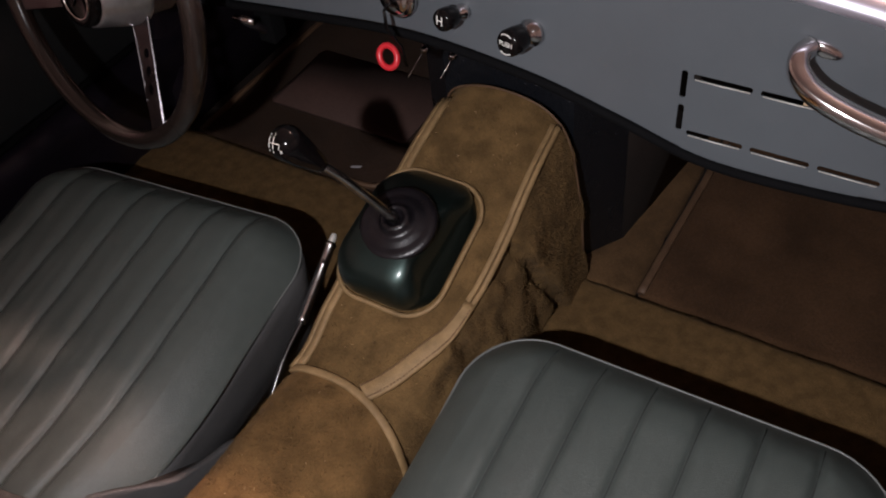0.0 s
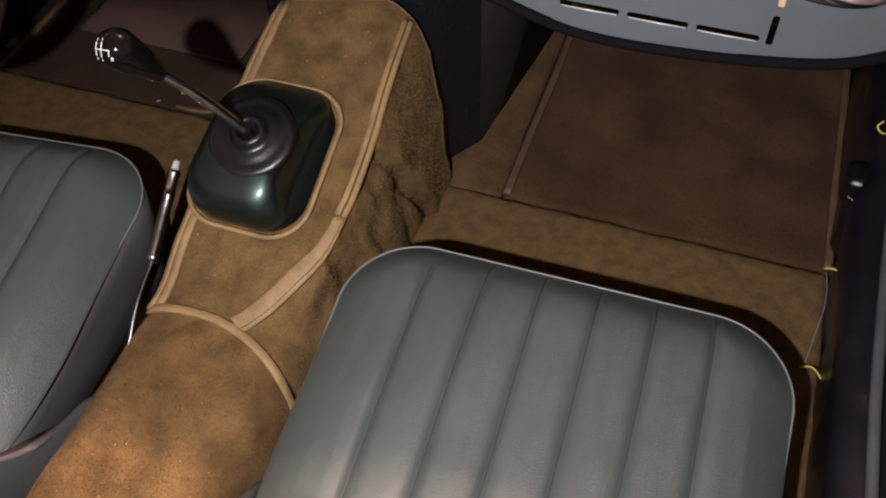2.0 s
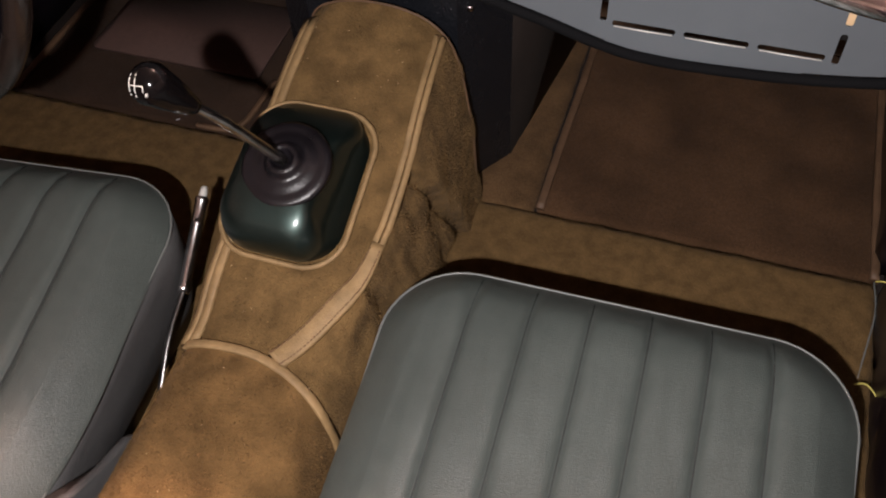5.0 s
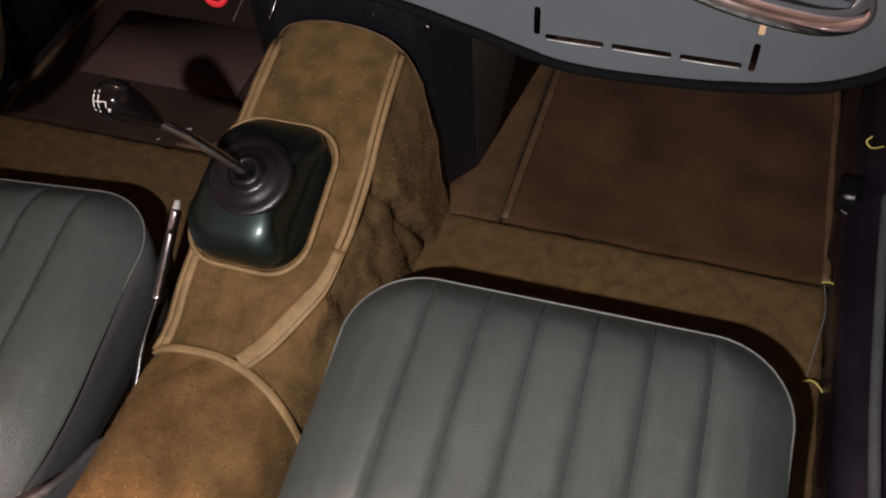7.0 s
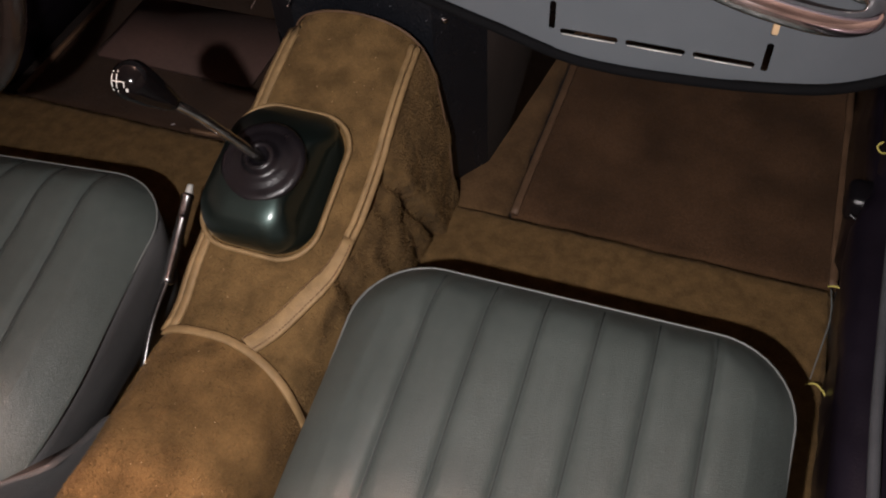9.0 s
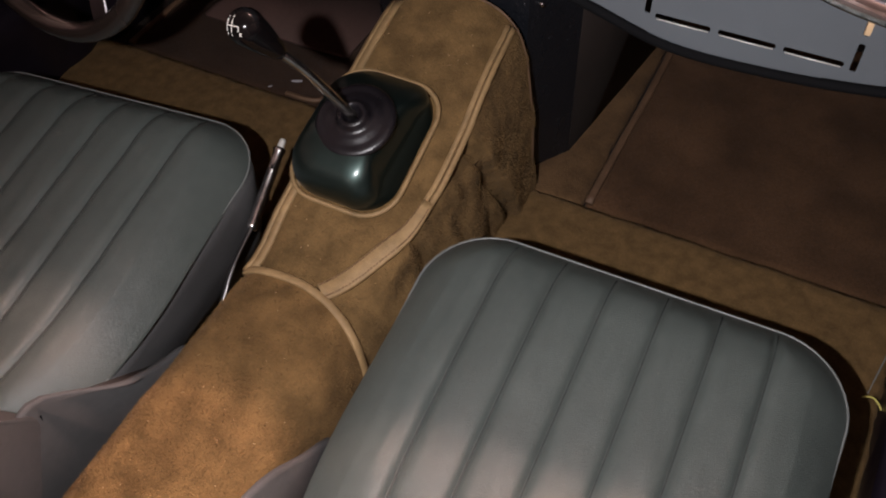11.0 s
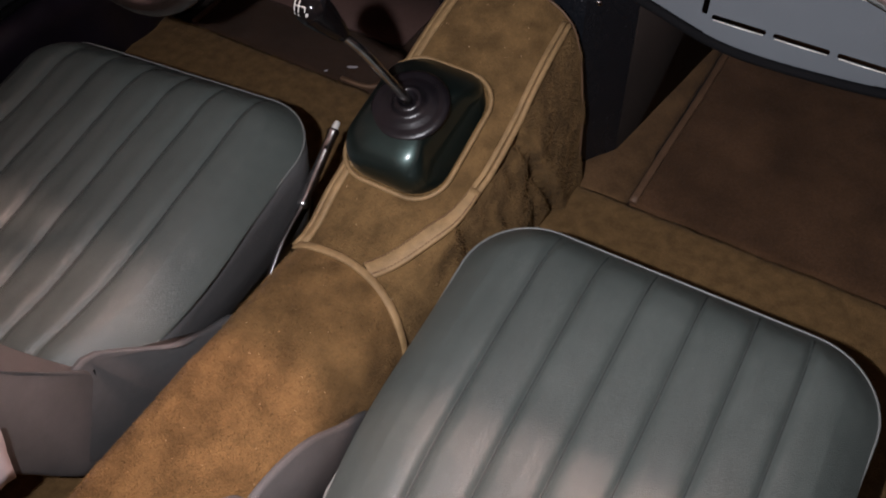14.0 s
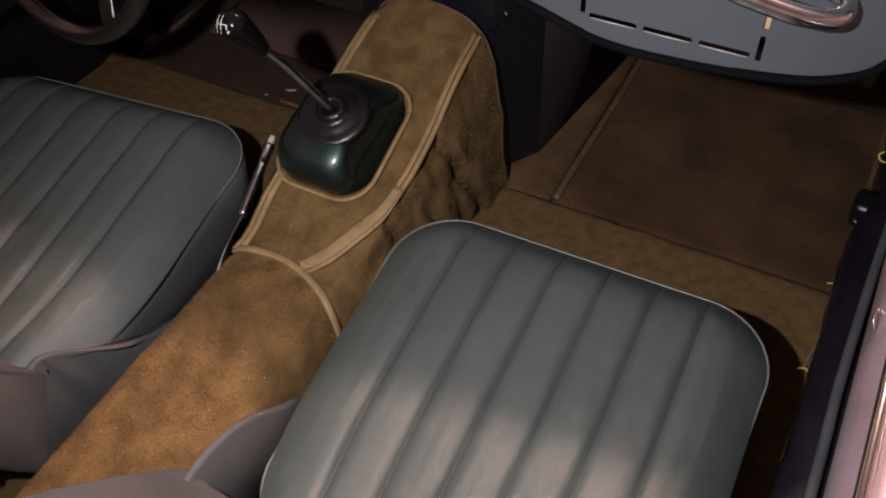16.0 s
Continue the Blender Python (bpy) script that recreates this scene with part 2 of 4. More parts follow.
def band(pts, ups, width, thick, bm=None):
    """A flat strip laid along a line, with its upward directions."""
    P = [Vector(p) for p in pts]
    rings = []
    for i, p in enumerate(P):
        d = (P[min(i + 1, len(P) - 1)] - P[max(i - 1, 0)]).normalized()
        u = Vector(ups[i] if isinstance(ups, list) else ups)
        s = d.cross(u).normalized()
        u = s.cross(d).normalized()
        w = (width[i] if isinstance(width, list) else width) / 2
        rings.append([p - s * w - u * 0.004, p - s * w + u * thick * 0.3, p - s * w * 0.8 + u * thick, p + s * w * 0.8 + u * thick, p + s * w + u * thick * 0.3, p + s * w - u * 0.004])
    return loft(rings, bm=bm)


def lathe(profile, m=Matrix.Identity(4), n=28, bm=None, caps=True):
    """profile: (radius, height) rows round the local z axis."""
    rings = [[m @ Vector((r * math.cos(k * math.tau / n), r * math.sin(k * math.tau / n), h)) for k in range(n)] for r, h in profile]
    return loft(rings, caps=caps, bm=bm)


def along(a, b):
    """A frame at a whose z axis points to b."""
    a, b = Vector(a), Vector(b)
    return Matrix.Translation(a) @ (b - a).to_track_quat("Z", "Y").to_matrix().to_4x4()


def lumps(p, size, amount):
    return noise.noise(Vector(p) * size) * amount


def rounded(cx, cy, hx, hy, r, n=8):
    pts = []
    for qx, qy, a0 in ((1, 1, 0), (-1, 1, 90), (-1, -1, 180), (1, -1, 270)):
        for k in range(n + 1):
            a = radians(a0 + 90 * k / n)
            pts.append((cx + qx * (hx - r) + r * math.cos(a), cy + qy * (hy - r) + r * math.sin(a)))
    return pts


# ---- unseen garage added round the car, pale to bounce light ----
ROOM = (-3.2, -3.6, -0.22, 3.6, 4.2, 2.85)


def garage():
    x0, y0, z0, x1, y1, z1 = ROOM
    for name, lo, hi, mat in (("ground", (x0, y0, z0 - 0.1), (x1, y1, z0), CONCRETE), ("ceiling", (x0, y0, z1), (x1, y1, z1 + 0.1), PLASTER),
                              ("wall_west", (x0 - 0.1, y0, z0), (x0, y1, z1), PLASTER), ("wall_east", (x1, y0, z0), (x1 + 0.1, y1, z1), PLASTER),
                              ("wall_south", (x0, y0 - 0.1, z0), (x1, y0, z1), PLASTER), ("wall_north", (x0, y1, z0), (x1, y1 + 0.1, z1), PLASTER)):
        ob = part(name, box(lo, hi, 0), mat, smooth=False)
        tagged(ob, "plain grey " + ("concrete floor added unseen under the car" if name == "ground" else "plaster added unseen round the car to bounce light"), name.split("_")[0], kind="structure")


garage()

# ---- floor pan and carpets ----
floor = tagged(part("floor", box((-0.76, -1.2, -0.03), (0.70, 0.62, -0.004), 0), DARK, smooth=False), "dark metal floor pan under the carpets", "floor", kind="structure")


def carpet_sheet(name, x0, x1, y0, y1, z, thick, mat, label, amount=0.004, parent=None, step=0.01):
    nx, ny = max(2, int((x1 - x0) / step)), max(2, int((y1 - y0) / step))
    bm = bmesh.new()
    top = [[None] * (ny + 1) for _ in range(nx + 1)]
    for i in range(nx + 1):
        for j in range(ny + 1):
            x, y = x0 + (x1 - x0) * i / nx, y0 + (y1 - y0) * j / ny
            edge = min(i, nx - i, j, ny - j) == 0
            wob = lumps((x, y, z * 9), 11, 0.003) + lumps((x, y, z * 5), 70, 0.0022) if edge else 0
            top[i][j] = bm.verts.new((x + wob, y + wob, z + thick * (0.72 if edge else 1) + abs(lumps((x, y, z), 9, amount))))
    for i in range(nx):
        for j in range(ny):
            bm.faces.new((top[i][j], top[i + 1][j], top[i + 1][j + 1], top[i][j + 1]))
    rim = [top[i][0] for i in range(nx + 1)] + [top[nx][j] for j in range(1, ny + 1)] + [top[i][ny] for i in range(nx - 1, -1, -1)] + [top[0][j] for j in range(ny - 1, 0, -1)]
    low = [bm.verts.new((v.co.x, v.co.y, z - 0.002)) for v in rim]
    for k in range(len(rim)):
        j = (k + 1) % len(rim)
        bm.faces.new((rim[k], rim[j], low[j], low[k]))
    ob = part(name, bm, mat, parent)
    if not parent:
        tagged(ob, label, "carpet")
    return ob


for side, x0, x1, y1 in (("driver", -0.735, -0.09, 0.017), ("passenger", 0.09, 0.676, -0.002)):
    c = carpet_sheet("floor_carpet", x0, x1, -1.12, y1, 0.0, 0.019, FLOORCARPET, f"tan cut-pile carpet on the floor under the {side} seat")


def foot_mat(x0, x1, label, mat=MAT):
    e = empty("footwell_mat", ((x0 + x1) / 2, 0.2, 0), label=label, category="mat")
    carpet_sheet("mat_body", x0, x1, 0.0125 if x0 > 0 else 0.0300, 0.47, -0.002, 0.006, mat, "", 0.003, e)
    for x in (x0 + 0.006, x1 - 0.005):
        line = smooth_line([(x + lumps((x, y, 1), 6, 0.004), y, 0.007) for y in (0.014 if x0 > 0 else 0.032, 0.15, 0.3, 0.46)])
        part("binding", band(line, (0, 0, 1), 0.0118, 0.003), MATBIND, e, "tan vinyl edge binding")
    return e


foot_mat(0.2145, 0.681, "brown carpet mat with tan bound edges in the passenger footwell")
dm = foot_mat(-0.690, -0.20, "brown carpet mat, vinyl heel pad, driver footwell, shade in colour", MATSHADED)
pad = loft([[(x, y, z) for x, y in rounded(-0.455, 0.25, 0.158, 0.092, 0.012, 4)] for z in (0.004, 0.0085, 0.0095)])
part("heel_pad", pad, PAD, dm, "brown vinyl heel pad")
corner = smooth_line([(-0.345, 0.0340, 0.007), (-0.312, 0.0350, 0.007), (-0.288, 0.040, 0.007), (-0.275, 0.057, 0.007), (-0.270, 0.084, 0.007), (-0.266, 0.16, 0.007)], 6)
part("binding", band(corner, (0, 0, 1), 0.0090, 0.003), MATBIND, dm, "tan vinyl binding round the mat corner")
carpet_sheet("footwell_side_carpet", 0.105, 0.2100, -0.0035, 0.47, -0.001, 0.015, MIDBROWN, "brown carpet strip between tunnel and passenger mat", 0.003)
carpet_sheet("footwell_side_carpet", -0.20, -0.10, 0.0205, 0.47, -0.002, 0.004, MATSHADED, "brown carpet edge strip beside the transmission tunnel", 0.003)


def toe_board(x0, x1, mat):
    bm = loft([[(x, y, z) for x in (x0, x1)] + [(x, y + 0.015, z - 0.01) for x in (x1, x0)] for y, z in ((0.46, -0.004), (0.52, 0.06), (0.62, 0.33), (0.63, 0.62))])
    return tagged(part("toe_board", bm, mat), "brown carpeted toe board at the front of the footwell", "toe board", kind="structure")


toe_board(0.135, 0.70, MAT)
toe_board(-0.70, -0.135, MATSHADED)


# ---- transmission tunnel ----
REAR = [(-0.108, -0.004), (-0.100, 0.06), (-0.094, 0.11), (-0.085, 0.152), (-0.066, 0.174), (-0.020, 0.182), (0.026, 0.181), (0.066, 0.171), (0.092, 0.148), (0.106, 0.09), (0.116, -0.004)]
FRONT = [(-0.108, -0.004), (-0.098, 0.08), (-0.090, 0.16), (-0.083, -0.022), (-0.071, -0.003), (-0.020, 0.0), (0.040, 0.0), (0.086, -0.004), (0.102, -0.022), (0.121, 0.10), (0.128, -0.004)]
ARCH = {3: (-0.087, -0.060), 4: (-0.070, -0.019), 5: (-0.022, 0.0), 6: (0.034, 0.0), 7: (0.078, -0.018), 8: (0.1035, -0.062)}


def tunnel_top(y):
    return 0.175 + 0.366 * (y + 0.42)


def tunnel_section(y):
    k = min(1, max(0, (y + 0.42) / 0.085))
    k = k * k * (3 - 2 * k)
    zt = tunnel_top(max(y, -0.42))
    out = []
    for i, ((ax, az), (bx, bz)) in enumerate(zip(REAR, FRONT)):
        if i in ARCH:
            e = max(0, (y + 0.13) / 0.13) ** 2
            bx, bz = bx + (ARCH[i][0] - bx) * e, bz + (ARCH[i][1] - bz) * e
        fz = bz + zt if 3 <= i <= 8 else bz
        if i in (2, 9):
            fz = zt * (0.62 if i == 2 else 0.45)
        out.append((ax + (bx - ax) * k, az + (fz - az) * k))
    return out


def tunnel_rings(y0, y1, grow=0.0, step=0.005):
    n = int((y1 - y0) / step)
    rings = []
    for j in range(n + 1):
        y = y0 + (y1 - y0) * j / n
        sec = smooth_line([(x, y, z) for x, z in tunnel_section(y)], 9)
        ring = []
        for i, p in enumerate(sec):
            side = i / (len(sec) - 1)
            rough = 0.0035 if side < 0.72 else 0.0065
            d = lumps(p, 16, rough) + lumps(p, 45, 0.0012)
            if side > 0.74 and y > -0.40:
                crease = -0.184 + (0.272 - p.z) * 0.45
                over = min(1, max(0, (y - crease) / 0.006 + 0.5))
                low = min(1, max(0, (0.268 - p.z) / 0.05))
                d += (0.016 * over * over * (3 - 2 * over) * math.exp(-max(0, y - crease) / 0.07) - 0.016 * math.exp(-((y - crease + 0.005) / 0.008) ** 2) + (1 - over) * lumps((p.x, p.y * 1.3, p.z * 0.8 + p.y), 19, 0.013) + (1 - over) * lumps((p.x, p.y * 1.6 - p.z * 1.1, p.z * 0.6), 17, 0.006)) * low
            out = Vector((math.copysign(1, side - 0.5) * (0.2 if 0.3 < side < 0.7 else 1), 0, 1 if 0.25 < side < 0.75 else 0.2)).normalized()
            ring.append(p + out * (d + grow))
        rings.append(ring)
    return rings


def cross_y(x):
    """The line across the tunnel on which the two carpets meet."""
    x = np.clip(x, -0.09, 0.112) + 0.015
    return -0.4155 - np.where(x > 0, 2.7, 0.9) * x ** 2


def lapped(rings, over):
    """The two carpets meet on the slanting line: one is laid on the other."""
    for ring in rings:
        for p in ring:
            if over:
                p.y += (cross_y(p.x) + 0.422) * min(1, max(0, (p.y + 0.62) / 0.197))
            elif p.y < cross_y(p.x) - 0.004:
                p.x *= 0.94
                p.z -= 0.007
    return rings


tunnel = empty("transmission_tunnel", (0, -0.4, 0), label="tan carpet-covered transmission tunnel with bound seams between the seats", category="tunnel", kind="structure")
front_ob = part("front_carpet", loft(lapped(tunnel_rings(-0.52, 0.004), False), closed=False), CARPET, tunnel, "tan pile carpet over the gearbox hump")
rear_ob = part("rear_carpet", loft(lapped(tunnel_rings(-1.15, -0.422, 0.003), True), closed=False), REARCARPET, tunnel, "tan carpet over the rear tunnel, warm lamplight in its colour")
core = [[(x * 0.86, y, max(-0.004, z - 0.012)) for x, z in tunnel_section(y)] for y in [-1.15 + 0.05 * k for k in range(23)] + [-0.005]]
part("tunnel_core", loft(core), DARK, tunnel)


def on_top(x, y, lift=0.0):
    sec = smooth_line([(px, y, pz) for px, pz in tunnel_section(y)], 8)
    best = min(sec, key=lambda p: abs(p.x - x) + (10 if p.z < 0.6 * max(q.z for q in sec) else 0))
    return Vector((x, y, best.z + lift))


def arc_over(y, i0, i1, lift, bend=0.0):
    sec = smooth_line([(px, y, pz) for px, pz in tunnel_section(y)], 6)
    pts = sec[i0:i1]
    mid = len(pts) / 2
    out, ups = [], []
    for k, p in enumerate(pts):
        a, b = sec[max(0, i0 + k - 1)], sec[min(len(sec) - 1, i0 + k + 1)]
        t = b - a
        up = Vector((-t.z, 0, t.x)).normalized()
        out.append(p + up * lift + Vector((0, -bend * ((k - mid) / mid) ** 2, 0)))
        ups.append(up)
    return out, ups


pts, ups = arc_over(-0.43, 21, 55, 0.0045)
for p in pts:
    p.y = cross_y(p.x)
part("cross_binding", band(pts, ups, 0.0100, 0.0013), PIPING, tunnel, "tan vinyl binding across the tunnel")
left = [on_top(-0.0705, y, 0.002) + Vector((0, 0, 0.0)) for y in [-0.418 + 0.02 * k for k in range(21)]]
part("edge_binding", band(left, (-0.25, 0, 1), 0.0115, 0.0022), PIPING, tunnel)
part("edge_binding", band([p + Vector((-0.0105, 0, -0.0050)) for p in left], (-0.6, 0, 0.8), 0.0105, 0.002), PIPING, tunnel)
seam_xy = [(0.030, -0.416), (0.055, -0.375), (0.080, -0.335), (0.093, -0.30), (0.098, -0.25), (0.099, -0.19), (0.096, -0.12), (0.092, -0.06), (0.088, -0.005)]
line = smooth_line([(x, y, 0) for x, y in seam_xy], 6)
seam = [on_top(p.x, p.y, 0.004) for p in line]
n0 = 15
strip = part("seam_binding", band(seam[:n0 + 8], (0.25, 0, 1), [0.024 - 0.010 * max(0, k - 12) / 10 for k in range(n0 + 8)], 0.0024), PIPING, tunnel, "wide tan vinyl seam strip")
part("edge_binding", band([p + Vector((-0.0040, 0, 0.0)) for p in seam[n0:]], (0.1, 0, 1), 0.0068, 0.0022), PIPING, tunnel)
part("edge_binding", band([p + Vector((0.0038, 0, -0.0018)) for p in seam[n0:]], (0.55, 0, 0.8), 0.0072, 0.0022), PIPING, tunnel)
stitch = bmesh.new()
for off in (-0.0085, 0.0085):
    for k in range(0, n0 + 6):
        a, b = seam[k], seam[k + 1]
        d = (b - a).normalized()
        s = d.cross(Vector((0.25, 0, 1))).normalized() * off * (1 - 0.42 * max(0, k - 12) / 10)
        for u in (0.15, 0.62):
            p = a.lerp(b, u) + s + Vector((0, 0, 0.0037))
            tube([p, p + d * 0.0028], 0.0008, 5, bm=stitch)
part("stitching", stitch, THREAD, strip, "brown stitching")
pts, ups = arc_over(0.0, 4, 58, 0.003)
part("front_binding", tube(pts, 0.0015, 8), MATBIND, tunnel, "thin brown bound front edge")



def pile(name, surface, parent, mat, count, length, seed, keep=None):
    """Short fibres standing on a carpet: one joined mesh."""
    rng = np.random.default_rng(seed)
    me = surface.data
    me.calc_loop_triangles()
    co = np.array([v.co[:] for v in me.vertices])
    tri = np.array([t.vertices[:] for t in me.loop_triangles])
    a, b, c = co[tri[:, 0]], co[tri[:, 1]], co[tri[:, 2]]
    cr = np.cross(b - a, c - a)
    area = np.linalg.norm(cr, axis=1)
    mid = (a + b + c) / 3
    if keep is not None:
        area = area * keep(mid)
    pick = rng.choice(len(tri), count, p=area / area.sum())
    u, v = rng.random(count), rng.random(count)
    flip = u + v > 1
    u[flip], v[flip] = 1 - u[flip], 1 - v[flip]
    p = a[pick] + (b - a)[pick] * u[:, None] + (c - a)[pick] * v[:, None]
    nrm = cr[pick] / np.linalg.norm(cr[pick], axis=1)[:, None]
    nrm[nrm[:, 2] < -0.2] *= -1
    out = p[:, 0] * nrm[:, 0] < -0.04
    nrm[out & (np.abs(nrm[:, 2]) < 0.5)] *= -1
    lean = rng.normal(0, 0.55, (count, 3)) + nrm
    lean /= np.linalg.norm(lean, axis=1)[:, None]
    side = np.cross(lean, rng.normal(0, 1, (count, 3)))
    side /= np.linalg.norm(side, axis=1)[:, None]
    size = length * (0.6 + 0.8 * rng.random(count))[:, None]
    w = 0.00038
    verts = np.stack([p - side * w, p + side * w, p + lean * size], 1).reshape(-1, 3)
    faces = np.arange(count * 3).reshape(-1, 3)
    mesh = bpy.data.meshes.new(name)
    mesh.from_pydata(verts.tolist(), [], faces.tolist())
    mesh.materials.append(mat)
    ob = new(name, mesh)
    if parent:
        ob.parent = parent
        ob.matrix_parent_inverse = Matrix.Translation(-parent.location)
    return tagged(ob, kind="stuff")


pile("carpet_nap", front_ob, tunnel, CARPET, 90000, 0.0024, 3, lambda m: (m[:, 1] > cross_y(m[:, 0]) + 0.004) * 1.0)
pile("carpet_nap", rear_ob, tunnel, REARCARPET, 90000, 0.0026, 4, lambda m: (m[:, 1] > -0.95) * (m[:, 1] < cross_y(m[:, 0]) - 0.009) * 1.0)

for seed, ob in enumerate([o for o in bpy.data.objects if o.name.startswith(("floor_carpet", "mat_body"))]):
    top = ob if ob.parent is None else ob.parent
    near = (lambda m: (m[:, 1] > -0.28) * 1.0) if ob.name.startswith("floor") else None
    pile("carpet_nap", ob, top, ob.data.materials[0], 32000 if near else 45000, 0.0022, 20 + seed, near)

# ---- gear lever cover, boot and lever ----
SLOPE = math.atan(0.366)
cover = empty("gear_lever_cover", (-0.012, -0.226, tunnel_top(-0.226)), label="glossy dark green painted cover round the gear lever", category="cover")
M = Matrix.Translation((-0.012, -0.226, tunnel_top(-0.226) + 0.001)) @ Matrix.Rotation(SLOPE, 4, "X")


def cover_ring(k, h, shift=0.0):
    """One level of the shell; its passenger flank is hollowed."""
    def hollow(x, y):
        up = min(1, max(0, (h - 0.001) / 0.013))
        up = up * up * (3 - 2 * up) * (1 - 0.55 * max(0, (h - 0.05) / 0.02))
        return 1 - 0.43 * up * min(1, max(0, x / 0.052)) ** 2 * math.exp(-((y + 0.004) / 0.062) ** 2)

    return [M @ Vector((x * k * hollow(x, y), y * k + shift, h * (1 - 0.50 * max(0, y * k / 0.09) ** 1.6))) for x, y in rounded(0.003, 0, 0.0665, 0.089, 0.044, 12)]


shape = [(0.95, -0.006, 0), (1.0, 0.002, 0), (1.035, 0.012, 0), (1.045, 0.023, -0.001), (1.02, 0.034, -0.002), (0.965, 0.045, -0.003), (0.88, 0.055, -0.004), (0.77, 0.062, -0.005), (0.62, 0.0665, -0.005), (0.45, 0.069, -0.005), (0.2, 0.070, -0.005)]
part("cover_shell", loft([cover_ring(k, h, s) for k, h, s in shape]), GREEN, cover)
part("cutout_binding", tube([M @ Vector((x, y, 0.004)) for x, y in rounded(0, 0, 0.0755, 0.0955, 0.046, 8)], 0.0031, 8, loop=True), PIPING, cover, "tan bound edge of the carpet cut-out")
B = M @ Matrix.Translation((0.007, -0.004, 0.066)) @ Matrix.Diagonal((0.83, 0.83, 0.85, 1))
prof = [(0.060, -0.004), (0.060, 0.001), (0.056, 0.004), (0.050, 0.0052), (0.046, 0.0050), (0.042, 0.0060), (0.037, 0.0085), (0.032, 0.0096), (0.029, 0.0100), (0.026, 0.0115), (0.0235, 0.0150), (0.0215, 0.0185), (0.0195, 0.0200), (0.0165, 0.0202), (0.0145, 0.0190), (0.0125, 0.0150), (0.010, 0.0110), (0.006, 0.0100)]
gear = empty("gear_lever", B.translation.copy(), label="steel gear lever with black knob and ribbed rubber boot", category="gear lever")
part("rubber_boot", lathe(prof, B), RUBBER, gear, "ribbed black rubber boot")
base, ball = B @ Vector((0, 0, 0.012)), Vector((-0.067, -0.333, 0.476))
bend = base.lerp(ball, 0.5) + Vector((0.004, 0.002, 0.002))
neck = base.lerp(ball, 0.745) + Vector((0.001, 0.001, 0.001))
part("shaft", tube(smooth_line([base, bend, neck], 8), [0.0062 - 0.0012 * k / 16 for k in range(17)], 12), SHAFT, gear, "worn bare steel shaft")
K = along(neck, ball)
L = (ball - neck).length
ball_knob = part("knob", lathe([(0.003, -0.005), (0.0085, -0.005), (0.0100, 0.0), (0.0118, L * 0.12), (0.0150, L * 0.40), (0.0178, L * 0.66)] + [(0.0200 * math.sin(a), L - 0.0200 * math.cos(a)) for a in [radians(x) for x in range(72, 178, 10)]], K), GLOSSBLACK, gear, "glossy black ball knob")
# the shift pattern, facing the driver
face = Vector((-0.19, -0.81, 0.554)).normalized()
fx = Vector((0, 0, 1)).cross(face).normalized()
fx = Matrix.Rotation(radians(12), 3, face) @ fx
fy = face.cross(fx).normalized()
mark = bmesh.new()


def on_ball(u, v):
    return ball + (face + fx * u + fy * v).normalized() * 0.0202


for a, b in (((-0.42, -0.35), (-0.42, 0.35)), ((0.0, -0.35), (0.0, 0.35)), ((-0.42, 0.0), (0.42, 0.0)), ((0.42, 0.0), (0.42, -0.30))):
    tube([on_ball(a[0] + (b[0] - a[0]) * k / 5, a[1] + (b[1] - a[1]) * k / 5) for k in range(6)], 0.0005, 5, bm=mark)
for a, b in (((0.54, -0.60), (0.54, -0.36)), ((0.54, -0.36), (0.66, -0.39)), ((0.66, -0.39), (0.66, -0.46)), ((0.66, -0.46), (0.54, -0.48)), ((0.58, -0.48), (0.68, -0.60)), ((-0.42, 0.45), (-0.42, 0.58)), ((0.0, 0.45), (0.0, 0.58)), ((-0.42, -0.45), (-0.42, -0.58)), ((0.0, -0.45), (0.0, -0.58))):
    tube([on_ball(*a), on_ball(*b)], 0.00045, 5, bm=mark)
part("shift_pattern", mark, WHITE, ball_knob, "white engraved shift pattern")

# ---- handbrake ----
brake = empty("handbrake_lever", (-0.125, -0.45, 0.012), label="chromed handbrake lever beside the transmission tunnel", category="handbrake")
tip, mid, low = Vector((-0.161, -0.208, 0.176)), Vector((-0.140, -0.331, 0.129)), Vector((-0.126, -0.44, 0.085))
d = (mid - tip)
brake_grip = part("grip", lathe([(0.003, 0.013), (0.0078, 0.014), (0.0088, 0.016), (0.0088, 0.019), (0.0076, 0.021), (0.0076, 0.046), (0.0080, 0.047), (0.0080, 0.049), (0.0075, 0.050), (0.0074, d.length - 0.008), (0.0084, d.length - 0.004), (0.0084, d.length), (0.005, d.length + 0.003)], along(tip, mid), 20), SATIN, brake)
part("release_button", lathe([(0.001, -0.001), (0.0040, 0.0), (0.0046, 0.004), (0.0052, 0.014), (0.0052, 0.016)], along(tip, mid), 14), BRIGHT, brake_grip, "bright release button")
part("lever_bar", tube(smooth_line([mid - d.normalized() * 0.004, mid.lerp(low, 0.5) + Vector((-0.002, 0, 0.006)), low, (-0.112, -0.56, 0.01)]), 0.0055, 10, flat=0.55), STEEL, brake)


